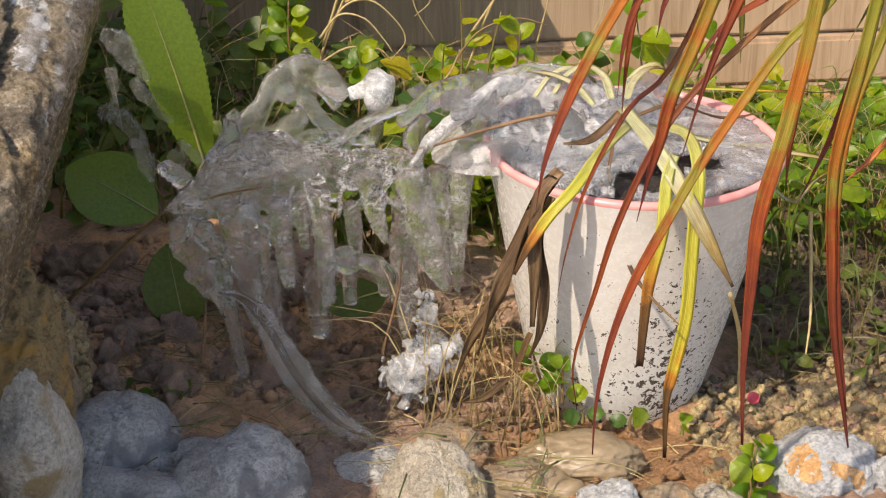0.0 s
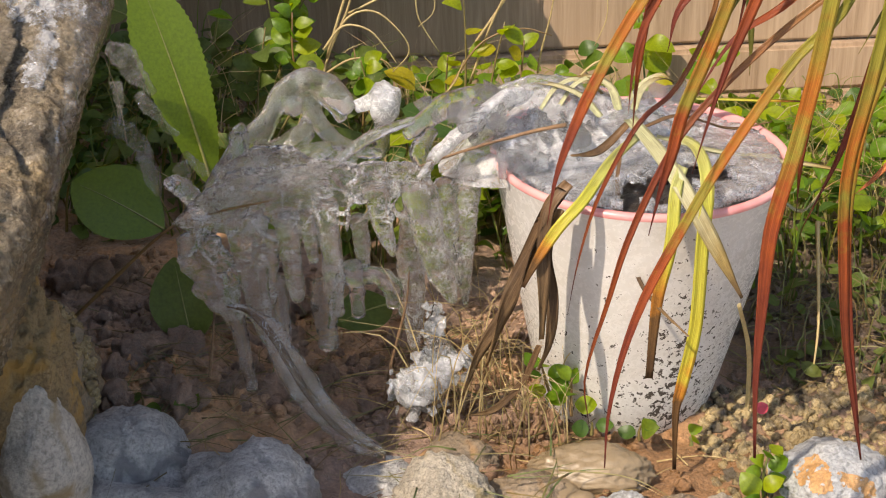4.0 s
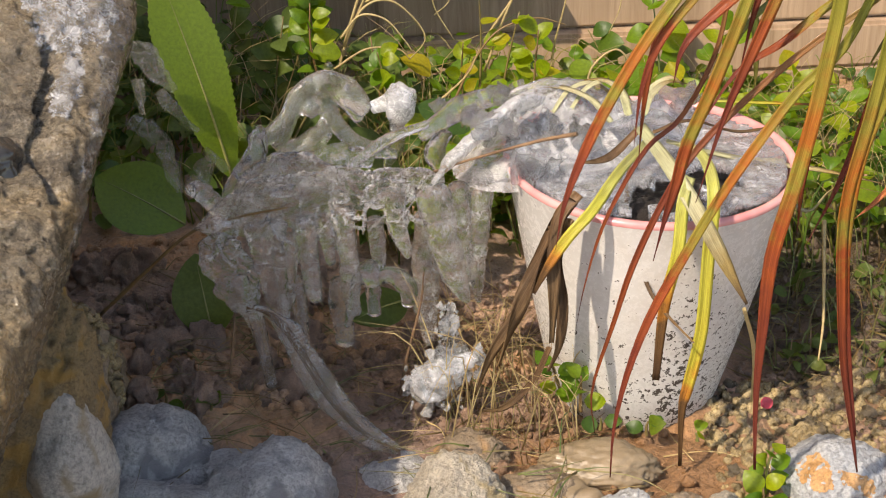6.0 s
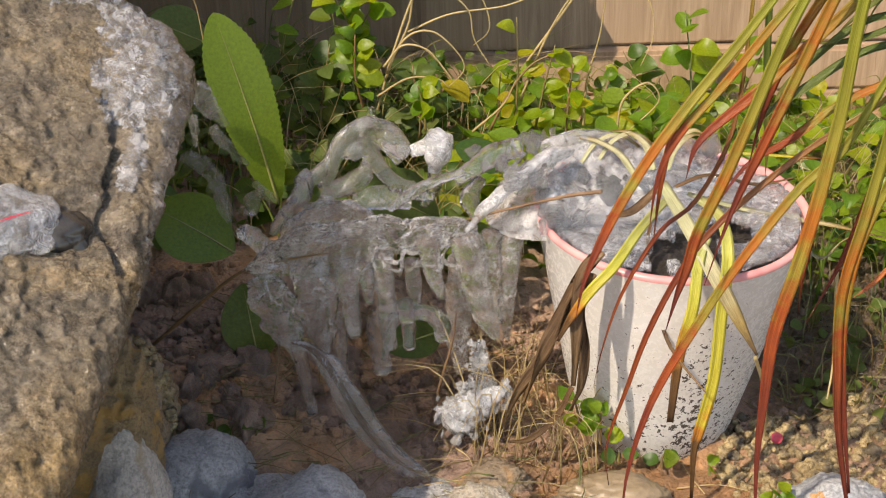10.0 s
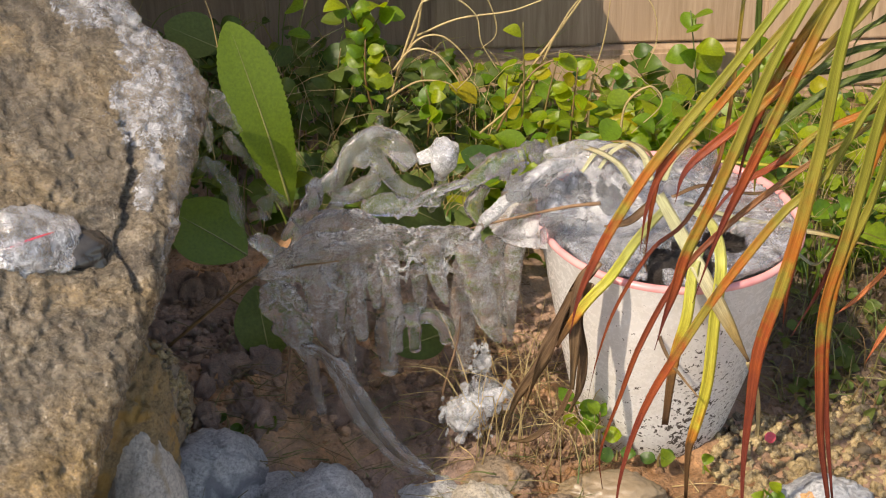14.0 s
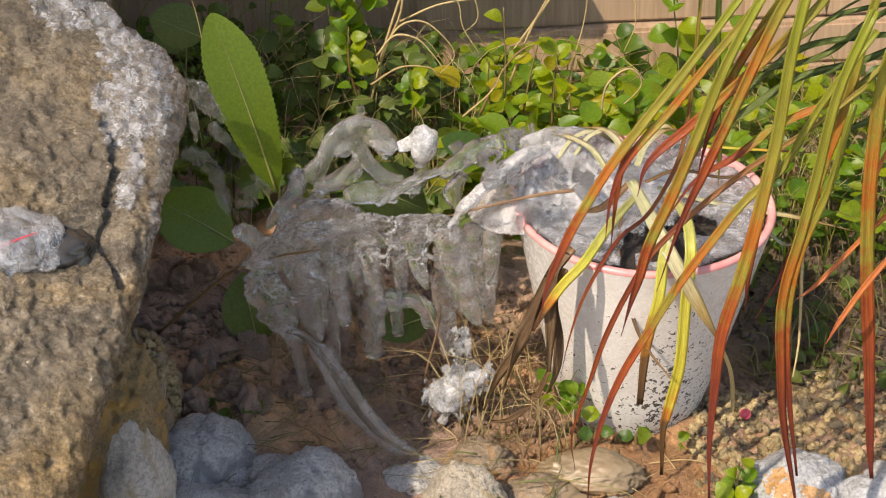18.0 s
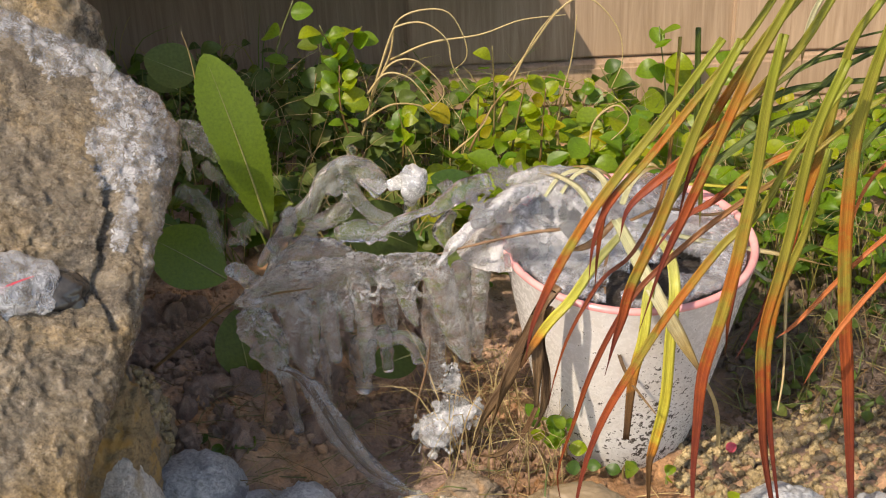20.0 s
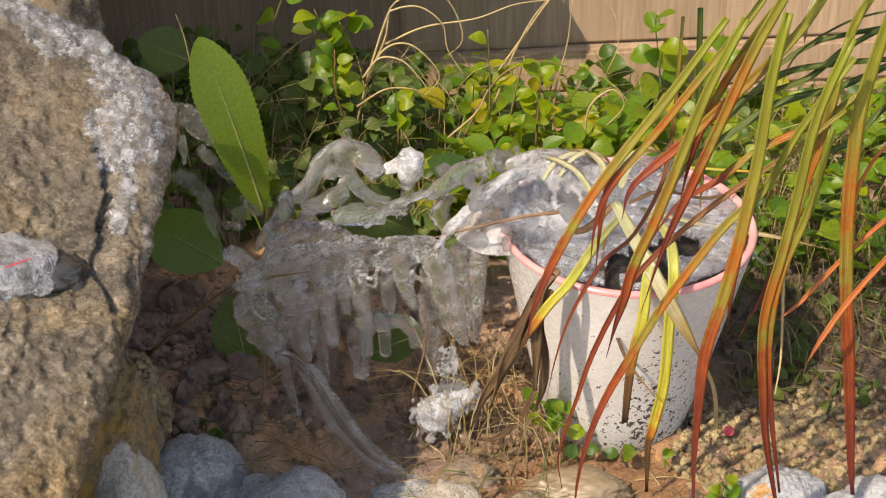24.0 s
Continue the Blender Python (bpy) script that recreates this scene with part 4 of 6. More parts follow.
gblade([(0.0424, -0.2400, 0.4407), (0.0288, -0.2400, 0.4140), (0.0172, -0.2400, 0.3889), (0.0055, -0.2400, 0.3569), (-0.0080, -0.2400, 0.3202), (-0.0195, -0.2400, 0.2881), (-0.0299, -0.2400, 0.2475)], 24, M_BLADE, twist=-0.2)
gblade([(0.0372, -0.2300, 0.4377), (0.0183, -0.2300, 0.4051), (-0.0045, -0.2300, 0.3740), (-0.0257, -0.2300, 0.3445), (-0.0449, -0.2300, 0.3200), (-0.0532, -0.2300, 0.2975), (-0.0558, -0.2300, 0.2705)], 18, M_BLADE, twist=0.2)

gblade([(0.0560, -0.2200, 0.4335), (0.0315, -0.2200, 0.4036), (0.0140, -0.2200, 0.3748), (0.0027, -0.2200, 0.3509), (-0.0047, -0.2200, 0.3259), (-0.0093, -0.2200, 0.2965)], 20, M_BLADE, twist=-0.4)
gblade([(0.1290, -0.1800, 0.3428), (0.1063, -0.1800, 0.3308), (0.0902, -0.1800, 0.3115), (0.0726, -0.1800, 0.3021), (0.0591, -0.1800, 0.2783)], 16, M_BLADE_GREEN, up=(0, -0.6, 1))
gblade([(0.1158, -0.2000, 0.3951), (0.0781, -0.2000, 0.3757), (0.0567, -0.2000, 0.3581), (0.0311, -0.2000, 0.3515), (0.0046, -0.2000, 0.3559)], 16, M_BLADE_GREEN, up=(0, -0.6, 1))
gblade([(0.1141, -0.2100, 0.3376), (0.0932, -0.2100, 0.3160), (0.0845, -0.2100, 0.2863), (0.0819, -0.2100, 0.2514)], 9, M_BLADE_ORANGE)

gblade([(0.0604, -0.2300, 0.4292), (0.0420, -0.2300, 0.3962), (0.0166, -0.2300, 0.3679), (-0.0127, -0.2300, 0.3386), (-0.0348, -0.2300, 0.3173), (-0.0401, -0.2300, 0.2979)], 22, M_BLADE, twist=0.2)
gblade([(0.0617, -0.2350, 0.3467), (0.0544, -0.2350, 0.3025), (0.0431, -0.2350, 0.2627), (0.0403, -0.2350, 0.2201), (0.0456, -0.2350, 0.1746), (0.0551, -0.2350, 0.1179)], 20, M_BLADE, twist=0.3, tip=0.3)

# unseen blades, rising from a root and arching over, added to shade the ground
rng = random.Random(31)
for n_ in range(70):
    root_ = Vector((0.47 + rng.uniform(-0.04, 0.06), -0.17 + rng.uniform(-0.07, 0.07), 0.0))
    crest_ = Vector((rng.uniform(0.26, 0.40), rng.uniform(-0.28, -0.10), rng.uniform(0.60, 0.72)))
    end_ = Vector((rng.uniform(-0.07, 0.24), rng.uniform(-0.29, -0.12), rng.uniform(0.47, 0.55)))
    gblade([root_, root_.lerp(crest_, 0.6) + Vector((0.04, 0, 0.08)), crest_, crest_.lerp(end_, 0.5) + Vector((0, 0, 0.03)), end_], rng.uniform(16, 26), M_BLADE_GREEN if n_ % 3 else M_BLADE, tip=0.2, base=0.5)

# more unseen blades, placed to throw shade right of the pot
for n_ in range(110):
    root_ = Vector((0.47 + rng.uniform(-0.04, 0.06), -0.17 + rng.uniform(-0.07, 0.07), 0.0))
    crest_ = Vector((rng.uniform(0.20, 0.36), rng.uniform(-0.28, -0.10), rng.uniform(0.62, 0.72)))
    end_ = Vector((rng.uniform(-0.09, 0.05), rng.uniform(-0.30, -0.14), rng.uniform(0.47, 0.52)))
    gblade([root_, root_.lerp(crest_, 0.6) + Vector((0.04, 0, 0.08)), crest_, crest_.lerp(end_, 0.5) + Vector((0, 0, 0.03)), end_], rng.uniform(22, 32), M_BLADE_GREEN if n_ % 3 else M_BLADE, tip=0.4, base=0.5)

# ---- strap leaves growing in the pot ----
strap = thing("potted_plant", "withered strap-leaved plant, yellow, pale and brown leaves frozen in the pot", "potted plant", (0.0, -0.02, 0.155))
s0 = strap.location.copy()


def sblade(points, px_w, mat, **kw):
    return blade(strap, "strap_leaf", [Vector(p) - s0 for p in points], px_w * 0.00036, mat, **kw)


sblade([(0.0100, -0.0300, 0.1895), (0.0154, -0.0666, 0.1952), (0.0154, -0.0951, 0.1852), (0.0132, -0.0997, 0.1518), (0.0112, -0.1020, 0.1029), (0.0050, -0.1020, 0.0657), (0.0027, -0.1020, 0.0499), (0.0035, -0.1020, 0.0117)], 21, M_STRAP_YELLOW, fold=0.5, tip=0.3)
sblade([(-0.0136, -0.0300, 0.2012), (-0.0047, -0.0780, 0.1940), (0.0070, -0.0980, 0.1752), (0.0220, -0.1025, 0.1471), (0.0361, -0.1040, 0.1205)], 26, M_STRAP_PALE, fold=0.3, tip=0.2)
sblade([(0.0399, -0.0850, 0.1078), (0.0561, -0.0575, 0.0617), (0.0661, -0.0300, 0.0032), (0.0597, -0.0450, -0.0202), (0.0554, -0.0600, -0.0191)], 9, M_STRAW, tip=0.3)
sblade([(-0.0068, -0.0250, 0.1903), (-0.0302, -0.0628, 0.1885), (-0.0501, -0.0904, 0.1773), (-0.0650, -0.0976, 0.1643), (-0.0770, -0.1000, 0.1465), (-0.0837, -0.1000, 0.1322)], 18, M_STRAP_YELLOW, fold=0.35, tip=0.3)
sblade([(0.0047, -0.0850, 0.1917), (-0.0011, -0.0945, 0.1813), (-0.0048, -0.1040, 0.1550), (-0.0111, -0.1050, 0.1227), (-0.0143, -0.1060, 0.0751)], 20, M_STRAP_YELLOW, fold=0.3, tip=0.6)
sblade([(-0.0580, -0.0900, 0.1876), (-0.0682, -0.0925, 0.1742), (-0.0714, -0.0950, 0.1514), (-0.0729, -0.0975, 0.1281), (-0.0743, -0.1000, 0.0999)], 22, M_DEAD, tip=0.5, curl=0.6)
sblade([(-0.0641, -0.0850, 0.1778), (-0.0755, -0.0837, 0.1446), (-0.0910, -0.0825, 0.1102), (-0.1072, -0.0813, 0.0835), (-0.1164, -0.0800, 0.0557)], 20, M_DEAD, tip=0.3, curl=0.8)
sblade([(-0.0613, -0.0900, 0.1846), (-0.0727, -0.0888, 0.1600), (-0.0827, -0.0875, 0.1346), (-0.0949, -0.0863, 0.1085), (-0.1037, -0.0850, 0.0771)], 26, M_DEAD, tip=0.4, curl=1.2, fold=0.7)
sblade([(-0.0630, -0.0920, 0.1738), (-0.0675, -0.0915, 0.1492), (-0.0650, -0.0910, 0.1236), (-0.0689, -0.0905, 0.0931), (-0.0747, -0.0900, 0.0752)], 18, M_DEAD, tip=0.5, curl=1.0, fold=0.6)
sblade([(-0.0721, -0.0800, 0.0860), (-0.0803, -0.0733, 0.0589), (-0.0966, -0.0667, 0.0382), (-0.1116, -0.0600, 0.0313)], 12, M_DEAD, tip=0.4, curl=0.6)
for pts_ in ([(-0.0564, 0.0300, 0.1895), (-0.0466, 0.0350, 0.2009), (-0.0326, 0.0400, 0.2041), (-0.0179, 0.0450, 0.1941), (-0.0106, 0.0500, 0.1784)], [(-0.0449, 0.0300, 0.1913), (-0.0350, 0.0350, 0.2023), (-0.0229, 0.0400, 0.2047), (-0.0102, 0.0450, 0.1969), (-0.0008, 0.0500, 0.1804)], [(-0.0730, 0.0400, 0.1873), (-0.0627, 0.0467, 0.1946), (-0.0464, 0.0533, 0.1966), (-0.0315, 0.0600, 0.1874)], [(0.0009, 0.0500, 0.1847), (0.0101, 0.0500, 0.1966), (0.0216, 0.0500, 0.2014), (0.0298, 0.0500, 0.1960)]):
    sblade(pts_, 9, M_STRAP_PALE, up=(0, -0.5, 0.8), tip=0.4)
sblade([(-0.0165, -0.0200, 0.1775), (-0.0232, -0.0475, 0.1592), (-0.0163, -0.0750, 0.1246), (-0.0112, -0.1025, 0.1189), (0.0008, -0.1300, 0.1125)], 7, M_DEAD, tip=0.4)
sblade([(0.0090, 0.0000, 0.1782), (0.0422, -0.0075, 0.1700), (0.0787, -0.0150, 0.1644), (0.1033, -0.0225, 0.1626), (0.1432, -0.0300, 0.1549)], 18, M_STRAP_PALE, up=(0, 0, 1))
sblade([(0.0295, 0.0550, 0.1837), (0.0555, 0.0467, 0.1847), (0.0890, 0.0383, 0.1847), (0.1258, 0.0300, 0.1855)], 12, M_STRAP_YELLOW, up=(0, 0, 1))
sblade([(-0.0118, -0.0200, 0.1940), (-0.0251, -0.0267, 0.1834), (-0.0351, -0.0333, 0.1810), (-0.0487, -0.0400, 0.1841)], 22, M_DEAD, up=(0, 0, 1), tip=0.3)
sblade([(0.0884, 0.0300, 0.1300), (0.1073, 0.0200, 0.1168), (0.1185, 0.0100, 0.1356), (0.1297, 0.0000, 0.1496)], 12, M_STRAP_PALE, up=(0, 0, 1))
sblade([(-0.0257, 0.0000, 0.1927), (-0.0348, 0.0200, 0.2000), (-0.0519, 0.0400, 0.2017), (-0.0694, 0.0600, 0.1942)], 16, M_STRAP_PALE, up=(0, 0, 1), base=0.9)
sblade([(-0.0146, 0.0000, 0.1966), (-0.0159, 0.0200, 0.2037), (-0.0249, 0.0400, 0.2052), (-0.0418, 0.0600, 0.1986)], 16, M_STRAP_PALE, up=(0, 0, 1), base=0.9)
sblade([(-0.0052, 0.0000, 0.1963), (0.0032, 0.0200, 0.2010), (0.0179, 0.0400, 0.2018), (0.0377, 0.0600, 0.1929)], 14, M_STRAP_PALE, up=(0, 0, 1), base=0.9)
sblade([(-0.0007, -0.0100, 0.1886), (0.0239, 0.0033, 0.1896), (0.0580, 0.0167, 0.1755), (0.0881, 0.0300, 0.1745)], 12, M_DEAD, up=(0, 0, 1), tip=0.2)


# ---- ice ----
PX = 0.00037     # metres per unit of the widths below, at the ice


def ice_tube(parent, name, points, radii, mat=None, seg=14, n=22, bumps=0.12, freq=170.0, seed=0.0, flat=1.0, flat_dir=None, label=""):
    path = spline(points, n)
    rr = [r * PX for r in radii]

    def rad(u):
        k = u * (len(rr) - 1)
        i = min(int(k), len(rr) - 2)
        r = rr[i] + (rr[i + 1] - rr[i]) * smooth01(k - i)
        end = min(1.0, (u + 0.01) / 0.05, (1.01 - u) / 0.05)
        return r * math.sqrt(max(0.03, 1 - (1 - end) ** 2))
    o = parent.location
    v, f = tube_data([p - o for p in path], rad, seg, bumps, freq, seed, flat, flat_dir)
    if name is None:
        return v, f
    return raw(name, v, f, mat or M_ICE, parent, label)


def fused(parent, name, datas, mat, voxel=0.0008, rounds=3, label=""):
    """Overlapping runs of ice grown into one clear body."""
    v, f = merged(datas)
    ob = raw(name, v, f, mat, parent, label)
    mod = ob.modifiers.new("grown_together", "REMESH")
    mod.mode, mod.voxel_size, mod.use_smooth_shade = "VOXEL", voxel, True
    soft = ob.modifiers.new("melted", "SMOOTH")
    soft.factor, soft.iterations = 0.5, rounds
    return ob


sheet = thing("ice_sheet", "clear ice sheet frozen over a drooping leaf, fringed with icicles", "ice", (-0.2, -0.03, 0.15))
runs = []
runs.append(ice_tube(sheet, None, [(-0.2768, -0.0450, 0.1566), (-0.2576, -0.0408, 0.1591), (-0.2354, -0.0367, 0.1645), (-0.2059, -0.0325, 0.1689), (-0.1764, -0.0283, 0.1699), (-0.1505, -0.0242, 0.1690), (-0.1281, -0.0200, 0.1660)], [3, 46, 66, 56, 46, 42, 26], seg=64, n=150, bumps=0.15, freq=90, seed=1, flat=0.16, flat_dir=(0.05, -0.35, 0.9)))
runs.append(ice_tube(sheet, None, [(-0.2591, -0.0300, 0.1520), (-0.2413, -0.0250, 0.1721), (-0.2207, -0.0200, 0.1794), (-0.2026, -0.0150, 0.1740), (-0.1882, -0.0100, 0.1624)], [12, 34, 40, 32, 14], seg=40, n=80, bumps=0.12, freq=80, seed=2, flat=0.3, flat_dir=(0, -0.3, 0.9)))
runs.append(ice_tube(sheet, None, [(-0.2786, -0.0350, 0.1775), (-0.2703, -0.0300, 0.1736), (-0.2608, -0.0250, 0.1600), (-0.2485, -0.0200, 0.1538)], [9, 19, 20, 14], seed=3, bumps=0.2, flat=0.6))
runs.append(ice_tube(sheet, None, [(-0.2651, -0.0450, 0.1524), (-0.2579, -0.0417, 0.1308), (-0.2523, -0.0383, 0.1086), (-0.2462, -0.0350, 0.0905)], [26, 40, 32, 10], seg=44, n=90, bumps=0.16, freq=90, seed=4, flat=0.25, flat_dir=(1, 0, 0.2)))
runs.append(ice_tube(sheet, None, [(-0.2357, -0.0400, 0.1571), (-0.2333, -0.0367, 0.1291), (-0.2301, -0.0333, 0.1048), (-0.2296, -0.0300, 0.0844)], [36, 34, 26, 6], seg=44, n=90, bumps=0.16, freq=90, seed=5, flat=0.25, flat_dir=(1, 0, 0.2)))
for n_, (pts_, rad_) in enumerate((
        ([(-0.2131, -0.0350, 0.1578), (-0.2120, -0.0350, 0.1362), (-0.2099, -0.0350, 0.1186), (-0.2082, -0.0350, 0.0997)], [17, 15, 12, 8]),
        ([(-0.1886, -0.0300, 0.1606), (-0.1879, -0.0300, 0.1325), (-0.1869, -0.0300, 0.1103), (-0.1855, -0.0300, 0.0867)], [17, 13, 12, 9]),
        ([(-0.1761, -0.0200, 0.1173), (-0.1740, -0.0200, 0.0991), (-0.1738, -0.0200, 0.0802)], [14, 11, 8]),
        ([(-0.1902, -0.0150, 0.1124), (-0.1750, -0.0150, 0.1051), (-0.1614, -0.0150, 0.1047), (-0.1527, -0.0150, 0.0953), (-0.1526, -0.0150, 0.0824)], [15, 13, 12, 13, 9]),
        ([(-0.1951, 0.0000, 0.0965), (-0.1941, 0.0000, 0.0730), (-0.1931, 0.0000, 0.0490)], [16, 17, 13]),
        ([(-0.2202, -0.0200, 0.1096), (-0.2191, -0.0200, 0.0867), (-0.2172, -0.0200, 0.0576)], [12, 10, 5]),
        ([(-0.2281, -0.0400, 0.1483), (-0.2275, -0.0400, 0.1222), (-0.2260, -0.0400, 0.0917)], [9, 8, 4]),
        ([(-0.2446, -0.0450, 0.1037), (-0.2420, -0.0450, 0.0810), (-0.2388, -0.0450, 0.0477)], [12, 10, 7]),
        ([(-0.1609, -0.0300, 0.1704), (-0.1577, -0.0300, 0.1490), (-0.1547, -0.0300, 0.1359), (-0.1512, -0.0300, 0.1235)], [20, 14, 10, 4]),
        ([(-0.1364, -0.0250, 0.1669), (-0.1304, -0.0250, 0.1366), (-0.1235, -0.0250, 0.1097), (-0.1159, -0.0250, 0.0886)], [24, 22, 17, 6]),
        ([(-0.1384, 0.0000, 0.1400), (-0.1405, 0.0000, 0.1040), (-0.1402, 0.0000, 0.0761), (-0.1399, 0.0000, 0.0454)], [18, 20, 17, 7]),
        ([(-0.1707, -0.0100, 0.1423), (-0.1697, -0.0100, 0.1267), (-0.1687, -0.0100, 0.1087)], [14, 13, 8]),
        ([(-0.1043, -0.0100, 0.1706), (-0.1069, -0.0100, 0.1404), (-0.1089, -0.0100, 0.1091), (-0.1077, -0.0100, 0.0796)], [22, 22, 16, 6]),
        ([(-0.1196, -0.0150, 0.1652), (-0.1183, -0.0150, 0.1392), (-0.1145, -0.0150, 0.1123), (-0.1119, -0.0150, 0.0941)], [18, 18, 12, 4]),
        ([(-0.2012, -0.0300, 0.1546), (-0.1999, -0.0300, 0.1416), (-0.1978, -0.0300, 0.1218)], [14, 12, 6]),
        ([(-0.2227, -0.0350, 0.1452), (-0.2222, -0.0350, 0.1278), (-0.2225, -0.0350, 0.1101)], [13, 11, 5]),
        ([(-0.1829, -0.0300, 0.1147), (-0.1859, -0.0300, 0.0967), (-0.1913, -0.0300, 0.0785)], [9, 8, 4]),
        ([(-0.2530, -0.0400, 0.1230), (-0.2505, -0.0400, 0.1051), (-0.2480, -0.0400, 0.0870)], [13, 11, 4]))):
    rad_ = [r_ * (1.15 + 0.25 * k_ / len(rad_)) * (0.8 if pts_[0][0] > -0.125 else 1.0) for k_, r_ in enumerate(rad_)]
    free_ = pts_[0][2] < 0.118                          # hangs behind, clear of the sheet
    made = ice_tube(sheet, "icicle" if free_ else None, pts_, rad_, seed=10 + n_, bumps=0.14, n=60, seg=24, freq=90)
    if not free_:
        runs.append(made)

# rivulets and ripples frozen on the sheet's face
rng = random.Random(77)
face_ = [Vector(q) for q in ((-0.2636, -0.0480, 0.1667), (-0.2415, -0.0436, 0.1761), (-0.2160, -0.0392, 0.1812), (-0.1870, -0.0348, 0.1800), (-0.1577, -0.0304, 0.1789), (-0.1356, -0.0260, 0.1750))]
for n_ in range(60):
    u_ = rng.uniform(0, 4.99)
    a_ = face_[int(u_)].lerp(face_[int(u_) + 1], u_ % 1) + Vector((0, rng.uniform(-0.004, 0.004), rng.uniform(-0.024, 0.004)))
    long_, lean_ = rng.uniform(0.002, 0.020), rng.uniform(-0.016, 0.020)
    runs.append(ice_tube(sheet, None, [a_, a_ + Vector((lean_ * 0.3, -0.002, -long_ * 0.5)), a_ + Vector((lean_, rng.uniform(-0.003, 0.003), -long_))],
                         [rng.uniform(2, 4), rng.uniform(3, 6), rng.uniform(2, 4)], seed=200 + n_, bumps=0.15, n=16, seg=12, freq=130, flat=rng.uniform(0.5, 0.9)))
fused(sheet, "body", runs, M_ICE_SHEET, 0.0007, 2)

frozen = thing("frozen_leaf", "withered brown leaf sheathed in clear ice, reaching the ground", "frozen leaf", (-0.2, -0.06, 0.05))
fl_ = [(-0.2486, -0.0500, 0.1062), (-0.2344, -0.0570, 0.1045), (-0.2217, -0.0640, 0.0909), (-0.2062, -0.0710, 0.0612), (-0.1864, -0.0780, 0.0355), (-0.1629, -0.0850, 0.0221)]
blade(frozen, "leaf", [Vector(p) - frozen.location for p in fl_], 0.0045, M_DEAD, tip=0.3, fold=0.5, base=0.2)
ice_tube(frozen, "ice_sheath", fl_, [6, 8, 20, 25, 21, 12], M_ICE_SHEATH, seg=36, n=110, bumps=0.2, freq=75, seed=40, flat=0.35, flat_dir=(0.75, 0.0, 0.65))

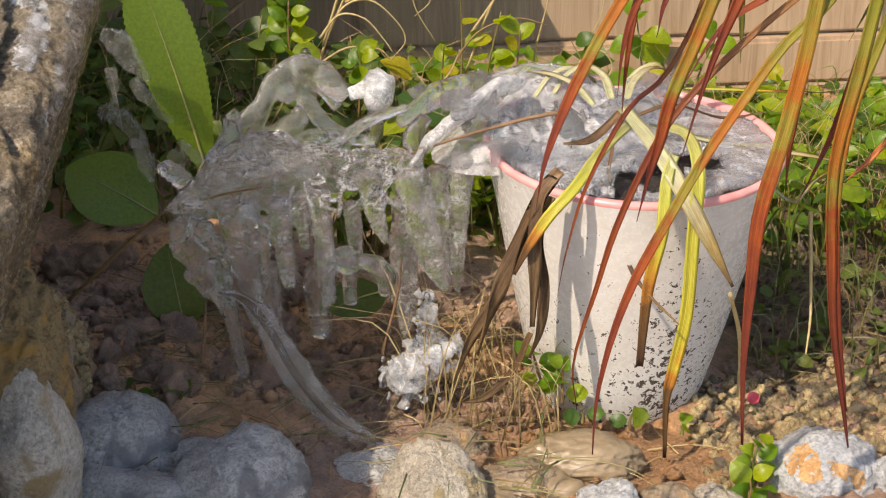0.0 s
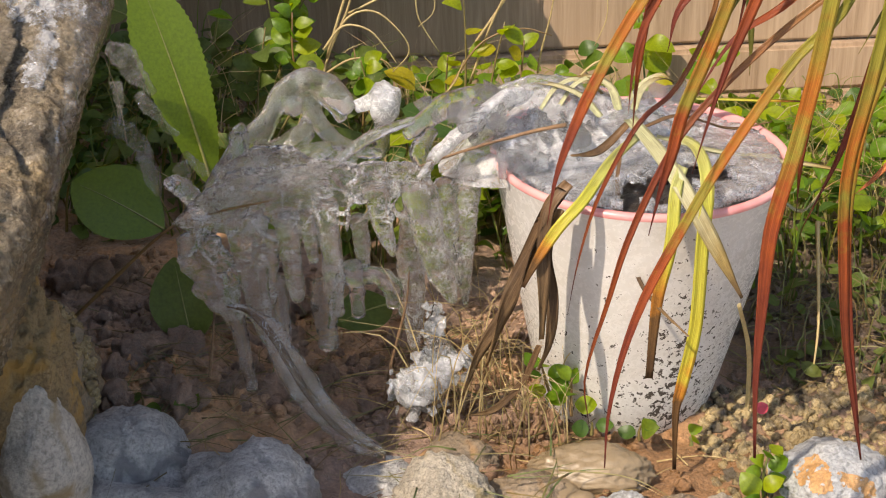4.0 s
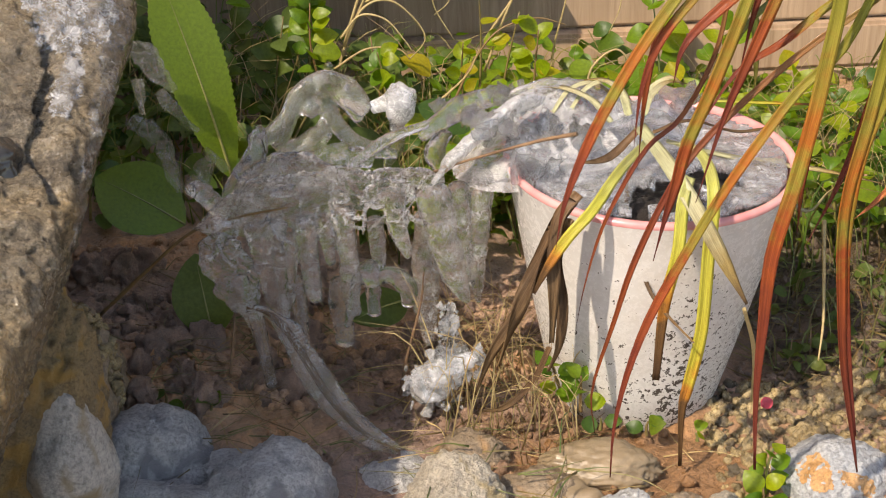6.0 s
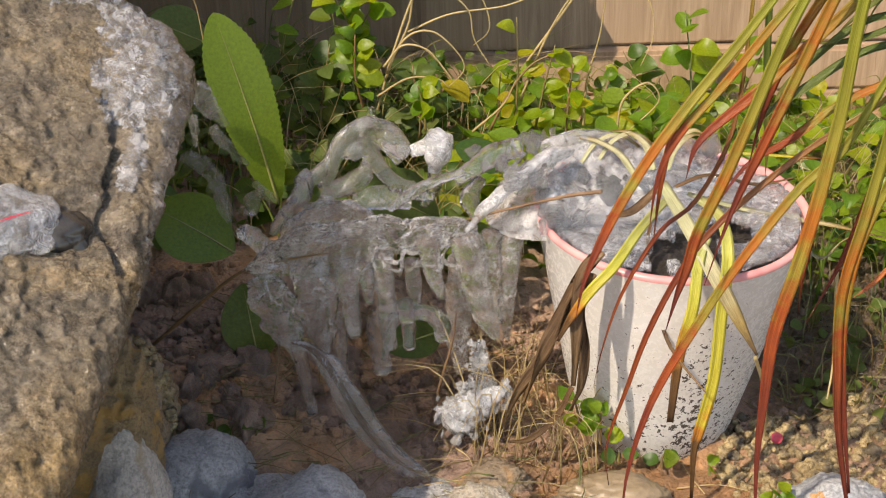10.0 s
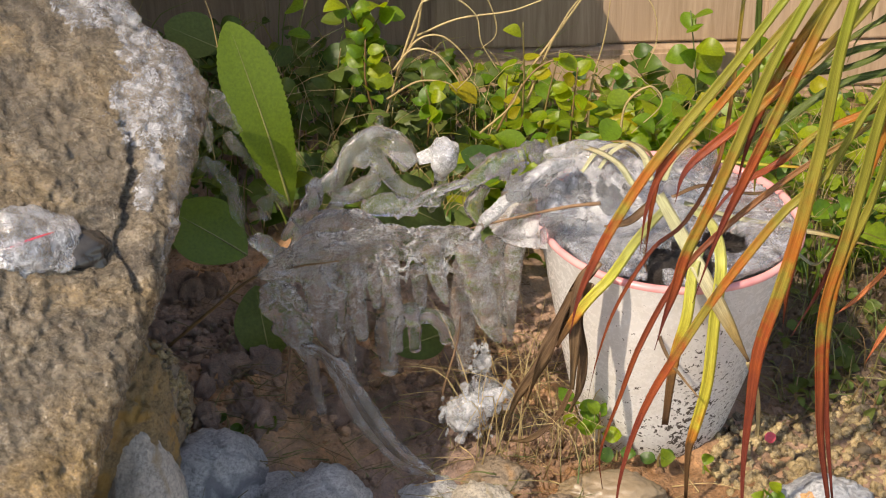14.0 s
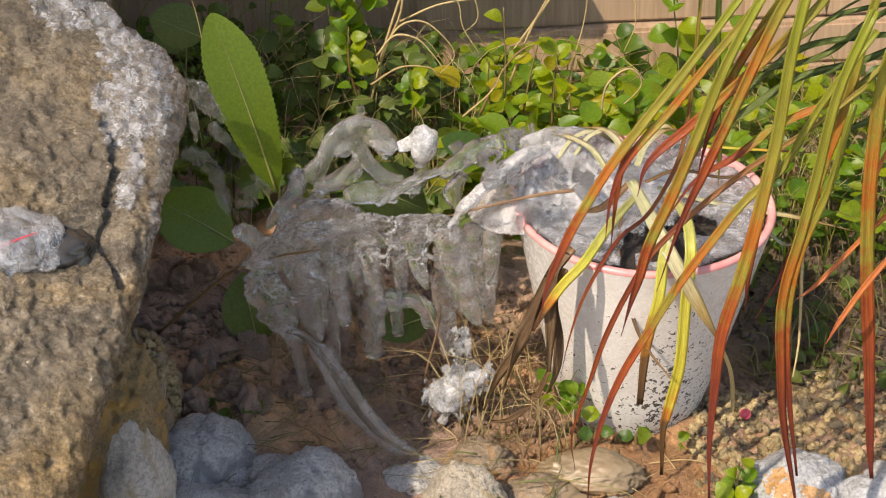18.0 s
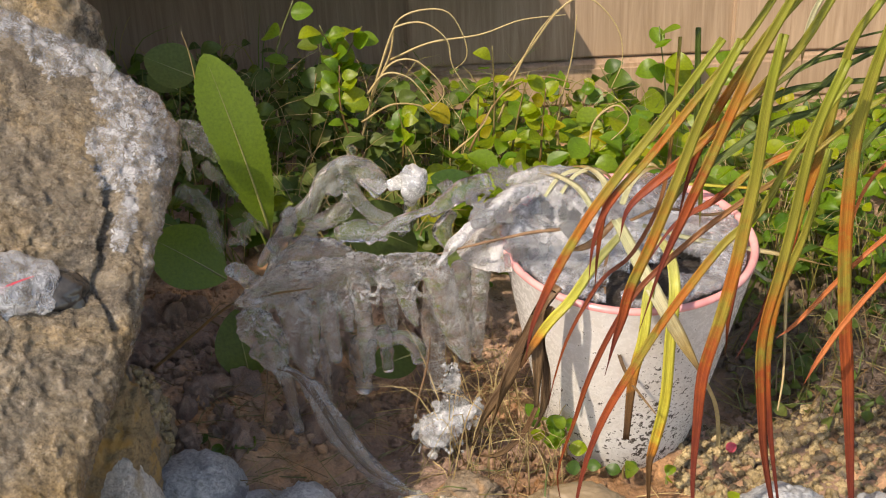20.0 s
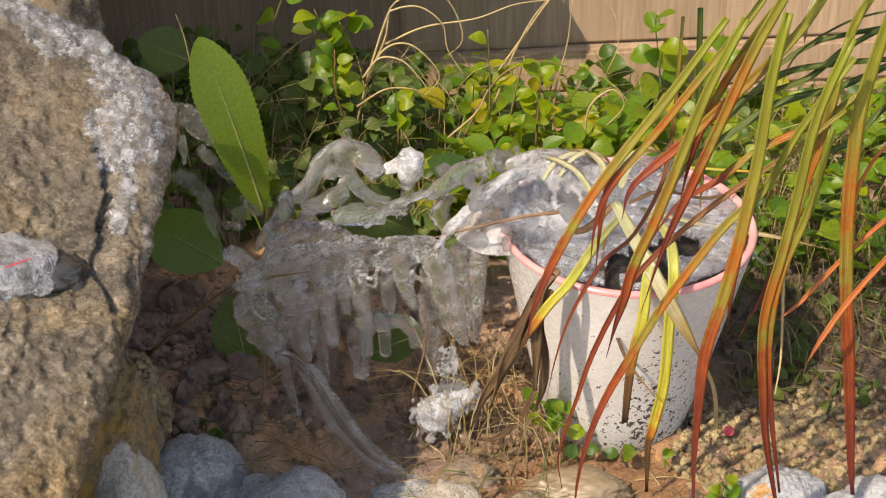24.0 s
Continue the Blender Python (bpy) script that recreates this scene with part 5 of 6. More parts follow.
runs, clear_runs = [], []
branch = thing("ice_branch", "milky ice fingers frozen round a bent plant stem", "ice", (-0.19, 0.07, 0.18))
for n_, (pts_, rad_, m_) in enumerate((
        ([(-0.2650, 0.0300, 0.1428), (-0.2504, 0.0371, 0.1610), (-0.2403, 0.0443, 0.1725), (-0.2242, 0.0514, 0.1840), (-0.2138, 0.0586, 0.1977), (-0.1991, 0.0657, 0.2049), (-0.1845, 0.0729, 0.1968), (-0.1698, 0.0800, 0.1798)], [10, 13, 13, 14, 18, 17, 17, 10], M_ICE_MILK),
        ([(-0.2043, 0.0700, 0.1987), (-0.1978, 0.0700, 0.1844), (-0.1896, 0.0700, 0.1695), (-0.1778, 0.0700, 0.1587), (-0.1665, 0.0700, 0.1566)], [16, 15, 13, 12, 9], M_ICE_MILK),
        ([(-0.1882, 0.0650, 0.2005), (-0.1797, 0.0650, 0.1924), (-0.1721, 0.0650, 0.1825)], [16, 18, 13], M_ICE_MILK),
        ([(-0.2139, 0.0600, 0.1984), (-0.2083, 0.0600, 0.1904), (-0.2055, 0.0600, 0.1832)], [17, 21, 9], M_ICE_MILK),
        ([(-0.1697, 0.0700, 0.1836), (-0.1600, 0.0700, 0.1864), (-0.1506, 0.0700, 0.1919), (-0.1465, 0.0700, 0.1971)], [10, 12, 22, 14], M_FROST),
        ([(-0.1485, 0.0700, 0.1949), (-0.1505, 0.0700, 0.1795), (-0.1540, 0.0700, 0.1671)], [24, 24, 9], M_FROST),
        ([(-0.2320, 0.0600, 0.1608), (-0.2178, 0.0600, 0.1617), (-0.2055, 0.0600, 0.1681), (-0.1964, 0.0600, 0.1732)], [13, 16, 17, 10], M_ICE_MILK),
        ([(-0.2244, 0.0500, 0.1648), (-0.2299, 0.0500, 0.1537), (-0.2263, 0.0500, 0.1468)], [13, 16, 8], M_ICE_MILK),
        ([(-0.2441, 0.0400, 0.1814), (-0.2436, 0.0400, 0.1660), (-0.2476, 0.0400, 0.1482)], [10, 11, 9], M_ICE),
        ([(-0.1530, 0.0700, 0.1751), (-0.1542, 0.0700, 0.1571), (-0.1620, 0.0700, 0.1413)], [15, 15, 8], M_ICE),
        ([(-0.1853, 0.0500, 0.1658), (-0.1695, 0.0500, 0.1609), (-0.1536, 0.0500, 0.1582)], [8, 10, 8], M_ICE),
        ([(-0.1394, 0.0500, 0.1689), (-0.1254, 0.0500, 0.1796), (-0.1096, 0.0500, 0.1901), (-0.0939, 0.0500, 0.1952)], [10, 16, 18, 14], M_ICE),
        ([(-0.1849, 0.0200, 0.1636), (-0.1611, 0.0200, 0.1803), (-0.1341, 0.0200, 0.1902)], [7, 9, 7], M_ICE),
        ([(-0.2570, 0.0300, 0.1448), (-0.2442, 0.0300, 0.1579), (-0.2283, 0.0300, 0.1618), (-0.2089, 0.0300, 0.1568)], [10, 16, 14, 8], M_ICE),
        ([(-0.1222, 0.0300, 0.1806), (-0.1302, 0.0300, 0.1678), (-0.1264, 0.0300, 0.1522)], [12, 18, 10], M_ICE),
        ([(-0.2051, 0.0750, 0.2026), (-0.1888, 0.0750, 0.1907), (-0.1765, 0.0750, 0.1734)], [10, 14, 11], M_ICE_MILK),
        ([(-0.2188, 0.0550, 0.1974), (-0.2226, 0.0550, 0.1800), (-0.2315, 0.0550, 0.1647)], [12, 12, 10], M_ICE_MILK),
        ([(-0.2091, 0.0400, 0.1596), (-0.1892, 0.0400, 0.1635), (-0.1696, 0.0400, 0.1584)], [14, 20, 12], M_ICE),
        ([(-0.1974, 0.0600, 0.1856), (-0.2033, 0.0600, 0.1703), (-0.2098, 0.0600, 0.1615)], [10, 14, 12], M_ICE_MILK),
        ([(-0.2548, 0.0350, 0.1533), (-0.2419, 0.0350, 0.1685), (-0.2390, 0.0350, 0.1815), (-0.2418, 0.0350, 0.1868)], [16, 15, 10, 9], M_ICE))):
    made = ice_tube(branch, "finger" if m_ is M_FROST else None, pts_, [r_ * 1.2 for r_ in rad_], m_, seed=60 + n_, bumps=0.12, n=40, seg=22, freq=55, flat=0.7)
    if m_ is M_ICE_MILK:
        runs.append(made)
    elif m_ is M_ICE:
        clear_runs.append(made)
fused(branch, "finger", runs, M_ICE_MILK, 0.0008, 3)
fused(branch, "twig", clear_runs, M_ICE, 0.0008, 3)
stem_path = spline([(-0.2238, 0.0900, 0.1537), (-0.2102, 0.0900, 0.1762), (-0.1961, 0.0900, 0.1973), (-0.1955, 0.0900, 0.2018)], 16)
v, f = tube_data([p - branch.location for p in stem_path], lambda u: 0.0008, 6)
raw("stem", v, f, M_STEM, branch)

bead = part("water_bead", blob((0, 0, 0), (0.0036, 0.0036, 0.0046), 1.0, 3, 0.0, detail=0.0), M_DROP)
bead.location = (-0.1958, 0.0900, 0.2049)
tagged(bead, "clear frozen water bead on a thin stalk", "water drop")

behind = thing("ice_cluster", "clear ice lumps frozen over leaves behind the boulder", "ice", (-0.32, 0.12, 0.14))
for n_, (pts_, rad_) in enumerate((
        ([(-0.3326, 0.1400, 0.2096), (-0.3226, 0.1400, 0.2048), (-0.3134, 0.1400, 0.1908), (-0.3041, 0.1400, 0.1766)], [12, 26, 20, 10]),
        ([(-0.3283, 0.1400, 0.1866), (-0.3278, 0.1400, 0.1749), (-0.3284, 0.1400, 0.1608)], [14, 12, 8]),
        ([(-0.3131, 0.1300, 0.1813), (-0.3057, 0.1300, 0.1695), (-0.2983, 0.1300, 0.1575), (-0.2895, 0.1300, 0.1501)], [10, 16, 12, 8]),
        ([(-0.3352, 0.1100, 0.1658), (-0.3229, 0.1100, 0.1631), (-0.3117, 0.1100, 0.1487), (-0.3050, 0.1100, 0.1295), (-0.3044, 0.1100, 0.1135)], [12, 22, 20, 16, 8]),
        ([(-0.2980, 0.1000, 0.1249), (-0.2884, 0.1000, 0.1280), (-0.2822, 0.1000, 0.1364), (-0.2761, 0.1000, 0.1433)], [9, 20, 18, 10]),
        ([(-0.3070, 0.0900, 0.1515), (-0.3052, 0.0900, 0.1351), (-0.3022, 0.0900, 0.1222)], [12, 12, 8]),
        ([(-0.2859, 0.1200, 0.1406), (-0.2773, 0.1200, 0.1308), (-0.2722, 0.1200, 0.1234)], [10, 15, 10]))):
    ice_tube(behind, "lump", pts_, [r_ * 0.85 for r_ in rad_], M_ICE_THIN, seed=80 + n_, bumps=0.4, n=40, seg=28, freq=75, flat=0.35, flat_dir=(0.8, -0.1, 0.5))


def chunk_mesh(seed):
    """An ice shard: a box with its corners pulled about, edges chipped."""
    r = random.Random(seed)
    bm = bmesh.new()
    bmesh.ops.create_cube(bm, size=1.6)
    for v in bm.verts:
        v.co += Vector((r.uniform(-0.45, 0.45), r.uniform(-0.45, 0.45), r.uniform(-0.45, 0.45)))
    bmesh.ops.bevel(bm, geom=bm.edges[:], offset=0.12, segments=1, affect="EDGES")
    return part("chunk", bm, M_ICE if int(seed) % 3 == 0 else M_FROST, smooth=False)


def heap(name, label, spots, rngseed, loc):
    """A heap of angular ice chunks; spots: (centre, spread, count, size)."""
    th = thing(name, label, "ice", loc)
    r = random.Random(rngseed)
    kinds = []
    for k in range(10):
        ob = chunk_mesh(k * 3.1 + rngseed)
        ob.parent = th
        kinds.append(ob)
    used = set()
    for c, spread, count, size in spots:
        for _ in range(int(count * 0.8)):
            k = r.randrange(10)
            p = Vector([a + max(-1.7, min(1.7, r.gauss(0, 1))) * s for a, s in zip(c, spread)]) - th.location
            s = size * r.choice((0.5, 0.7, 0.9, 1.2, 1.7))
            m = Matrix.LocRotScale(p, Euler([r.uniform(0, 6) for _ in range(3)]), Vector([s * r.uniform(0.5, 1.3), s * r.uniform(0.5, 1.3), s * r.uniform(0.25, 0.7)]))
            if k not in used:
                kinds[k].matrix_basis = m
                used.add(k)
            else:
                share(kinds[k], m, th)
    return th


pile = heap("ice_heap", "heap of glassy crushed ice on the pot's rim and soil", [
    ((-0.0678, 0.0300, 0.1790), (0.018, 0.016, 0.0035), 44, 0.0040),
    ((-0.0457, 0.0200, 0.1812), (0.016, 0.014, 0.003), 40, 0.0038),
    ((-0.0757, 0.0550, 0.1898), (0.014, 0.010, 0.003), 34, 0.0040),
    ((-0.0896, 0.0000, 0.1967), (0.012, 0.012, 0.004), 30, 0.0036),
    ((0.0242, 0.0500, 0.1905), (0.010, 0.008, 0.002), 20, 0.0036),
    ((-0.1056, 0.0500, 0.1834), (0.012, 0.010, 0.005), 20, 0.0036),
    ((-0.0685, -0.0200, 0.1740), (0.016, 0.012, 0.002), 28, 0.0034)], 3, (-0.06, 0.02, 0.17))


def hump(x, y, cx, cy, rx, ry):
    return smooth01(1 - math.hypot((x - cx) / rx, (y - cy) / ry))


def slush_z(x, y):
    """The heap's upper side: three humps with sharp-ridged grain."""
    h = 0.034 * hump(x, y, -0.058, 0.052, 0.060, 0.042) + 0.015 * hump(x, y, -0.045, 0.016, 0.070, 0.050) + 0.024 * hump(x, y, 0.002, 0.050, 0.070, 0.040) + 0.015 * hump(x, y, -0.088, 0.012, 0.04, 0.045)
    p = Vector((x, y, 0))
    ridge = 0.010 * abs(wob(p, 36, 3)) + 0.0035 * abs(wob(p, 90, 5)) + 0.0007 * wob(p, 260, 8)
    return 0.160 + h + ridge * smooth01(h / 0.012), h


bm = bmesh.new()
bmesh.ops.create_grid(bm, x_segments=150, y_segments=120, size=1.0)
lost = []
for v in bm.verts:
    x, y = -0.045 + v.co.x * 0.085, 0.03 + v.co.y * 0.065
    z, h = slush_z(x, y)
    v.co = Vector((x, y, z)) - pile.location
    if h < 0.001:
        lost.append(v)
bmesh.ops.delete(bm, geom=lost, context="VERTS")
part("slush", bm, M_FROST, pile)
ice_tube(pile, "slab", [(-0.1350, -0.0300, 0.1717), (-0.1204, -0.0175, 0.1835), (-0.1011, -0.0050, 0.1953), (-0.0835, 0.0075, 0.2033), (-0.0653, 0.0200, 0.2009)], [10, 27, 32, 30, 20], M_FROST, seg=48, n=90, bumps=0.18, freq=110, seed=90, flat=0.4, flat_dir=(0.5, -0.5, 0.7))
ice_tube(pile, "slab", [(-0.0829, 0.0400, 0.1983), (-0.0515, 0.0433, 0.2014), (-0.0235, 0.0467, 0.1935), (-0.0030, 0.0500, 0.1848)], [10, 18, 18, 10], M_ICE_MILK, seg=24, n=40, bumps=0.25, freq=120, seed=91, flat=0.5, flat_dir=(0, 0.3, 0.9))
ice_tube(pile, "slab", [(-0.0227, 0.0200, 0.1827), (-0.0075, 0.0200, 0.1874), (0.0079, 0.0200, 0.1869), (0.0218, 0.0200, 0.1792)], [10, 24, 24, 10], M_ICE_MILK, seg=24, n=40, bumps=0.25, freq=120, seed=93, flat=0.4, flat_dir=(0.2, -0.8, 0.6))

clump = heap("ice_clump", "clump of crumbly glassy ice on the soil beside the pot", [
    ((-0.1287, -0.0350, 0.0799), (0.0035, 0.004, 0.008), 70, 0.0021),
    ((-0.1251, -0.0350, 0.0517), (0.009, 0.006, 0.006), 90, 0.0024),
    ((-0.1371, -0.0400, 0.0414), (0.011, 0.007, 0.006), 80, 0.0024),
    ((-0.1381, -0.0400, 0.0270), (0.009, 0.007, 0.003), 30, 0.0022)], 11, (-0.13, -0.037, 0.03))
ice_tube(clump, "core", [(-0.1286, -0.0360, 0.0934), (-0.1295, -0.0360, 0.0760), (-0.1266, -0.0360, 0.0572), (-0.1228, -0.0360, 0.0452)], [5, 14, 30, 26], M_ICE, seg=40, n=60, bumps=0.3, freq=130, seed=95, flat=0.7)
ice_tube(clump, "core", [(-0.1125, -0.0420, 0.0609), (-0.1300, -0.0420, 0.0497), (-0.1438, -0.0420, 0.0406), (-0.1498, -0.0420, 0.0312)], [10, 30, 34, 16], M_FROST, seg=40, n=60, bumps=0.3, freq=130, seed=96, flat=0.7)

# sheet of grey ice over the soil in the pot
bm = bmesh.new()
bmesh.ops.create_grid(bm, x_segments=110, y_segments=110, size=1.0)
keep = []
for v in bm.verts:
    x, y = v.co.x * 0.083, v.co.y * 0.083
    hole = (Vector((x, y)) - Vector((0.0, -0.055))).length < 0.026 + 0.020 * wob((x, y, 0), 70, 2) or (Vector((x, y)) - Vector((0.030, -0.030))).length < 0.018 + 0.014 * wob((x, y, 0), 90, 6)
    v.co = Vector((x, y, 0.1685 + 0.05 * max(0.0, y) + 0.004 * wob((x, y, 0), 35, 9) + 0.0025 * abs(wob((x, y, 0), 90, 4)) + 0.001 * wob((x, y, 0), 260, 2)))
    if hole or Vector((x, y)).length > 0.0822 + 0.002 * wob((x, y, 0), 60, 1):
        keep.append(v)
bmesh.ops.delete(bm, geom=keep, context="VERTS")
g_ = bmesh.ops.extrude_face_region(bm, geom=bm.faces[:])
for v in g_["geom"]:
    if isinstance(v, bmesh.types.BMVert):
        v.co.z -= 0.006
bmesh.ops.recalc_face_normals(bm, faces=bm.faces)
tagged(part("ice_layer", bm, M_ICE_GREY), "grey translucent ice layer over the potting soil", "ice")

# ice that clings to the boulder: thin crusts that follow its surface
def crust(name, label, inside, lift, mat, freq=160.0, seed=0.0):
    bm = bmesh.new()
    bmesh.ops.create_icosphere(bm, subdivisions=6, radius=1.0)
    for v in bm.verts:
        v.co = rock_point(v.co.normalized())
    bmesh.ops.delete(bm, geom=[v for v in bm.verts if inside(v.co) < -1.2], context="VERTS")
    bmesh.ops.subdivide_edges(bm, edges=bm.edges[:], cuts=5, use_grid_fill=True)
    far = []
    for v in bm.verts:
        n = (v.co - ROCK_C).normalized()
        p = rock_point(n)
        k = inside(p)
        v.co = p + n * (lift * min(1.0, k * 3) * (0.5 + 0.6 * abs(wob(p, freq, seed)) + 0.6 * abs(wob(p, freq * 2.3, seed))) - 0.0006)
        if k <= 0:
            far.append(v)
    bmesh.ops.delete(bm, geom=far, context="VERTS")
    return tagged(part(name, bm, mat), label, "ice")


TOP_N, TOP_Q = Vector((0.45, -0.41, 0.80)).normalized(), Vector((-0.33, -0.19, 0.30))


def frost_zone(p):
    lie = TOP_N.dot(p - TOP_Q)
    if lie < -0.05:
        return -1.0
    p = p - TOP_N * lie
    d = to_line(p, [(-0.375, -0.082, 0.381), (-0.350, -0.087, 0.364), (-0.322, -0.088, 0.350), (-0.306, -0.105, 0.332), (-0.304, -0.130, 0.318), (-0.312, -0.146, 0.313)])
    e = to_line(p, [(-0.306, -0.150, 0.306), (-0.304, -0.171, 0.295), (-0.306, -0.190, 0.285)])
    w = 0.007 * wob(p, 70, 4) + 0.004 * wob(p, 220, 2)
    return max(1 - d / (0.021 + w * 1.6), 1 - e / (0.006 + w * 0.6))


def flank_zone(p):
    d = to_line(p, [(-0.300, -0.088, 0.334), (-0.287, -0.116, 0.312), (-0.285, -0.155, 0.29), (-0.291, -0.203, 0.262), (-0.300, -0.215, 0.235)])
    return 1 - d / (0.011 + 0.005 * wob(p, 60, 7))


crust("frost_crust", "white frost crust melting along the boulder's shoulder", frost_zone, 0.0020, M_CRUST, 300)
crust("ice_glaze", "clear ice glaze running down the boulder's flank", flank_zone, 0.003, M_ICE, 110)
rear = thing("ice_lump", "glassy ice lump frozen behind the boulder's top", "ice", (-0.35, -0.05, 0.37))
ice_tube(rear, "lump", [(-0.3950, -0.0500, 0.4020), (-0.3790, -0.0480, 0.3960), (-0.3680, -0.0440, 0.3930), (-0.3600, -0.0420, 0.3850)], [14, 17, 12, 6], M_ICE_THIN, seed=101, bumps=0.25, n=30, freq=90)
ice_tube(rear, "lump", [(-0.3400, -0.0850, 0.3580), (-0.3290, -0.0880, 0.3530), (-0.3180, -0.0920, 0.3470)], [10, 22, 12], seed=102, bumps=0.2, n=30, freq=90, mat=M_ICE, flat=0.6)

pool = thing("ice_pool", "milky ice with red leaf frozen in the boulder's hollow", "ice", (-0.352, -0.236, 0.287))
nrm_ = Vector((0.45, -0.41, 0.80)).normalized()
ax_ = (Vector((1, 0.35, 0)) - nrm_ * nrm_.dot(Vector((1, 0.35, 0)))).normalized()
bx_ = nrm_.cross(ax_)
pool.rotation_euler = Matrix((-bx_, ax_, nrm_)).transposed().to_euler()
part("ice", blob((0, -0.004, 0.0), (0.022, 0.025, 0.0085), 21, 5, 0.4, 1.7, detail=0.08), M_POOL, pool)
part("dark_ice", blob((0.002, 0.024, -0.003), (0.012, 0.016, 0.0065), 24, 4, 0.3, 1.7), M_WATER, pool)
v, f = leaf_data((0.006, -0.016, 0.0078), (-0.003, 0.010, 0.0084), 0.0011, (0, 0, 1), 0.05)
raw("red_leaf", v, f, M_PETAL, pool)


# ---- leaves and herbs behind ----
def leaf_part(parent, name, base, tip, width, mat, label="", **kw):
    o = parent.location
    v, f = leaf_data(Vector(base) - o, Vector(tip) - o, width, **kw)
    return raw(name, v, f, mat, parent, label)


def rib_part(leaf, base, tip, r, up, sag, mat):
    o = leaf.parent.location
    base, tip = Vector(base) - o, Vector(tip) - o
    axis = tip - base
    side = axis.cross(Vector(up)).normalized()
    nrm = side.cross(axis).normalized()
    path = [base + axis * (i / 14) + nrm * (sag * axis.length * math.sin(i / 14 * math.pi) + r * 0.4) for i in range(14)]
    v, f = tube_data(path, lambda u: r * (1.05 - u), 6)
    return raw("midrib", v, f, mat, leaf)


dock = thing("dock_plant", "upright serrated green leaf with a pale midrib", "weed", (-0.275, 0.175, 0.06))
b_, t_ = (-0.2750, 0.1750, 0.0951), (-0.3147, 0.2000, 0.2437)
leaf_ = leaf_part(dock, "leaf", b_, t_, 0.046, M_LEAF_BIG, up=(0.35, -0.8, 0.3), n=64, serr=0.06, sag=0.04, cup=0.10, peak=0.68, round_=0.62)
rib_part(leaf_, b_, t_, 0.0013, (0.35, -0.8, 0.3), 0.04, M_RIB)

low = thing("dock_plant", "low dark green dock leaves spread over shaded soil", "weed", (-0.30, 0.05, 0.05))
for b_, t_, w_, up_ in ((((-0.3002, 0.0900, 0.0980)), ((-0.3603, 0.1100, 0.1278)), 0.052, (0.1, -0.75, 0.65)),
                        (((-0.2813, 0.0300, 0.0415)), ((-0.2903, 0.0500, 0.0951)), 0.042, (0.1, -0.9, 0.4)),
                        (((-0.1520, 0.0200, 0.0685)), ((-0.1884, 0.0000, 0.0657)), 0.030, (0, -0.6, 0.8)),
                        (((-0.2098, 0.0600, 0.1615)), ((-0.1499, 0.0900, 0.1186)), 0.050, (0, -0.7, 0.7))):
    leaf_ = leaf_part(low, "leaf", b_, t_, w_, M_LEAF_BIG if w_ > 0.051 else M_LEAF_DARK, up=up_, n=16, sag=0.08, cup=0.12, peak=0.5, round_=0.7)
    rib_part(leaf_, b_, t_, 0.0008, up_, 0.08, M_RIB)
pale = thing("dock_plant", "pale green broad leaf behind the frozen branch", "weed", (-0.1, 0.12, 0.04))
leaf_ = leaf_part(pale, "leaf", (-0.0998, 0.1200, 0.1471), (-0.1379, 0.1200, 0.1646), 0.026, M_LEAF_MID, up=(0, -0.6, 0.7), n=14)
rib_part(leaf_, (-0.0998, 0.1200, 0.1471), (-0.1379, 0.1200, 0.1646), 0.0006, (0, -0.6, 0.7), 0.0, M_RIB)
grey = thing("dock_plant", "grey-green broad leaves beside the boulder", "weed", (-0.35, 0.25, 0.06))
for b_, t_, w_ in (((-0.3325, 0.2500, 0.2035), (-0.3739, 0.2500, 0.2240), 0.045), ((-0.3590, 0.3000, 0.1723), (-0.3851, 0.3200, 0.1834), 0.03)):
    leaf_ = leaf_part(grey, "leaf", b_, t_, w_, M_LEAF_DARK, up=(0, -0.5, 0.85), n=14)
    rib_part(leaf_, b_, t_, 0.0006, (0, -0.5, 0.85), 0.0, M_RIB)


def sprig(label, base, tip, count, size, mat, seed, bend=0.1, group="herb sprigs"):
    """A stem with pairs of small rounded leaves."""
    r = random.Random(seed)
    base, tip = Vector(base), Vector(tip)
    th = thing("herb_sprig", label, "herb", base, group)
    mid = (base + tip) / 2 + Vector((r.uniform(-1, 1), r.uniform(-1, 1), 0.2)) * bend * (tip - base).length
    path = spline([base - base, mid - base, tip - base], 14)
    v, f = tube_data(path, lambda u: 0.0011 * (1.1 - 0.6 * u), 6)
    raw("stem", v, f, M_STEM, th)
    for k in range(count):
        u = 0.25 + 0.75 * (k + 0.5) / count if count > 1 else 1.0
        p = path[int(u * 14)]
        a = r.uniform(0, 6.28) if k % 2 == 0 else a + math.pi + r.uniform(-0.5, 0.5)
        d = Vector((math.cos(a), math.sin(a) * 0.6 - 0.15, r.uniform(-0.2, 0.7))).normalized()
        s = size * r.uniform(0.75, 1.15)
        v, f = leaf_data(p + d * 0.002, p + d * (0.002 + s), s * r.uniform(0.65, 0.92), (r.uniform(-0.7, 0.7), r.uniform(-1, -0.2), 0.7), r.uniform(-0.25, 0.25), n=9, cup=r.uniform(0.1, 0.5), peak=r.uniform(0.35, 0.5), round_=r.uniform(0.6, 0.85))
        raw("leaf", v, f, mat, th)
    return th


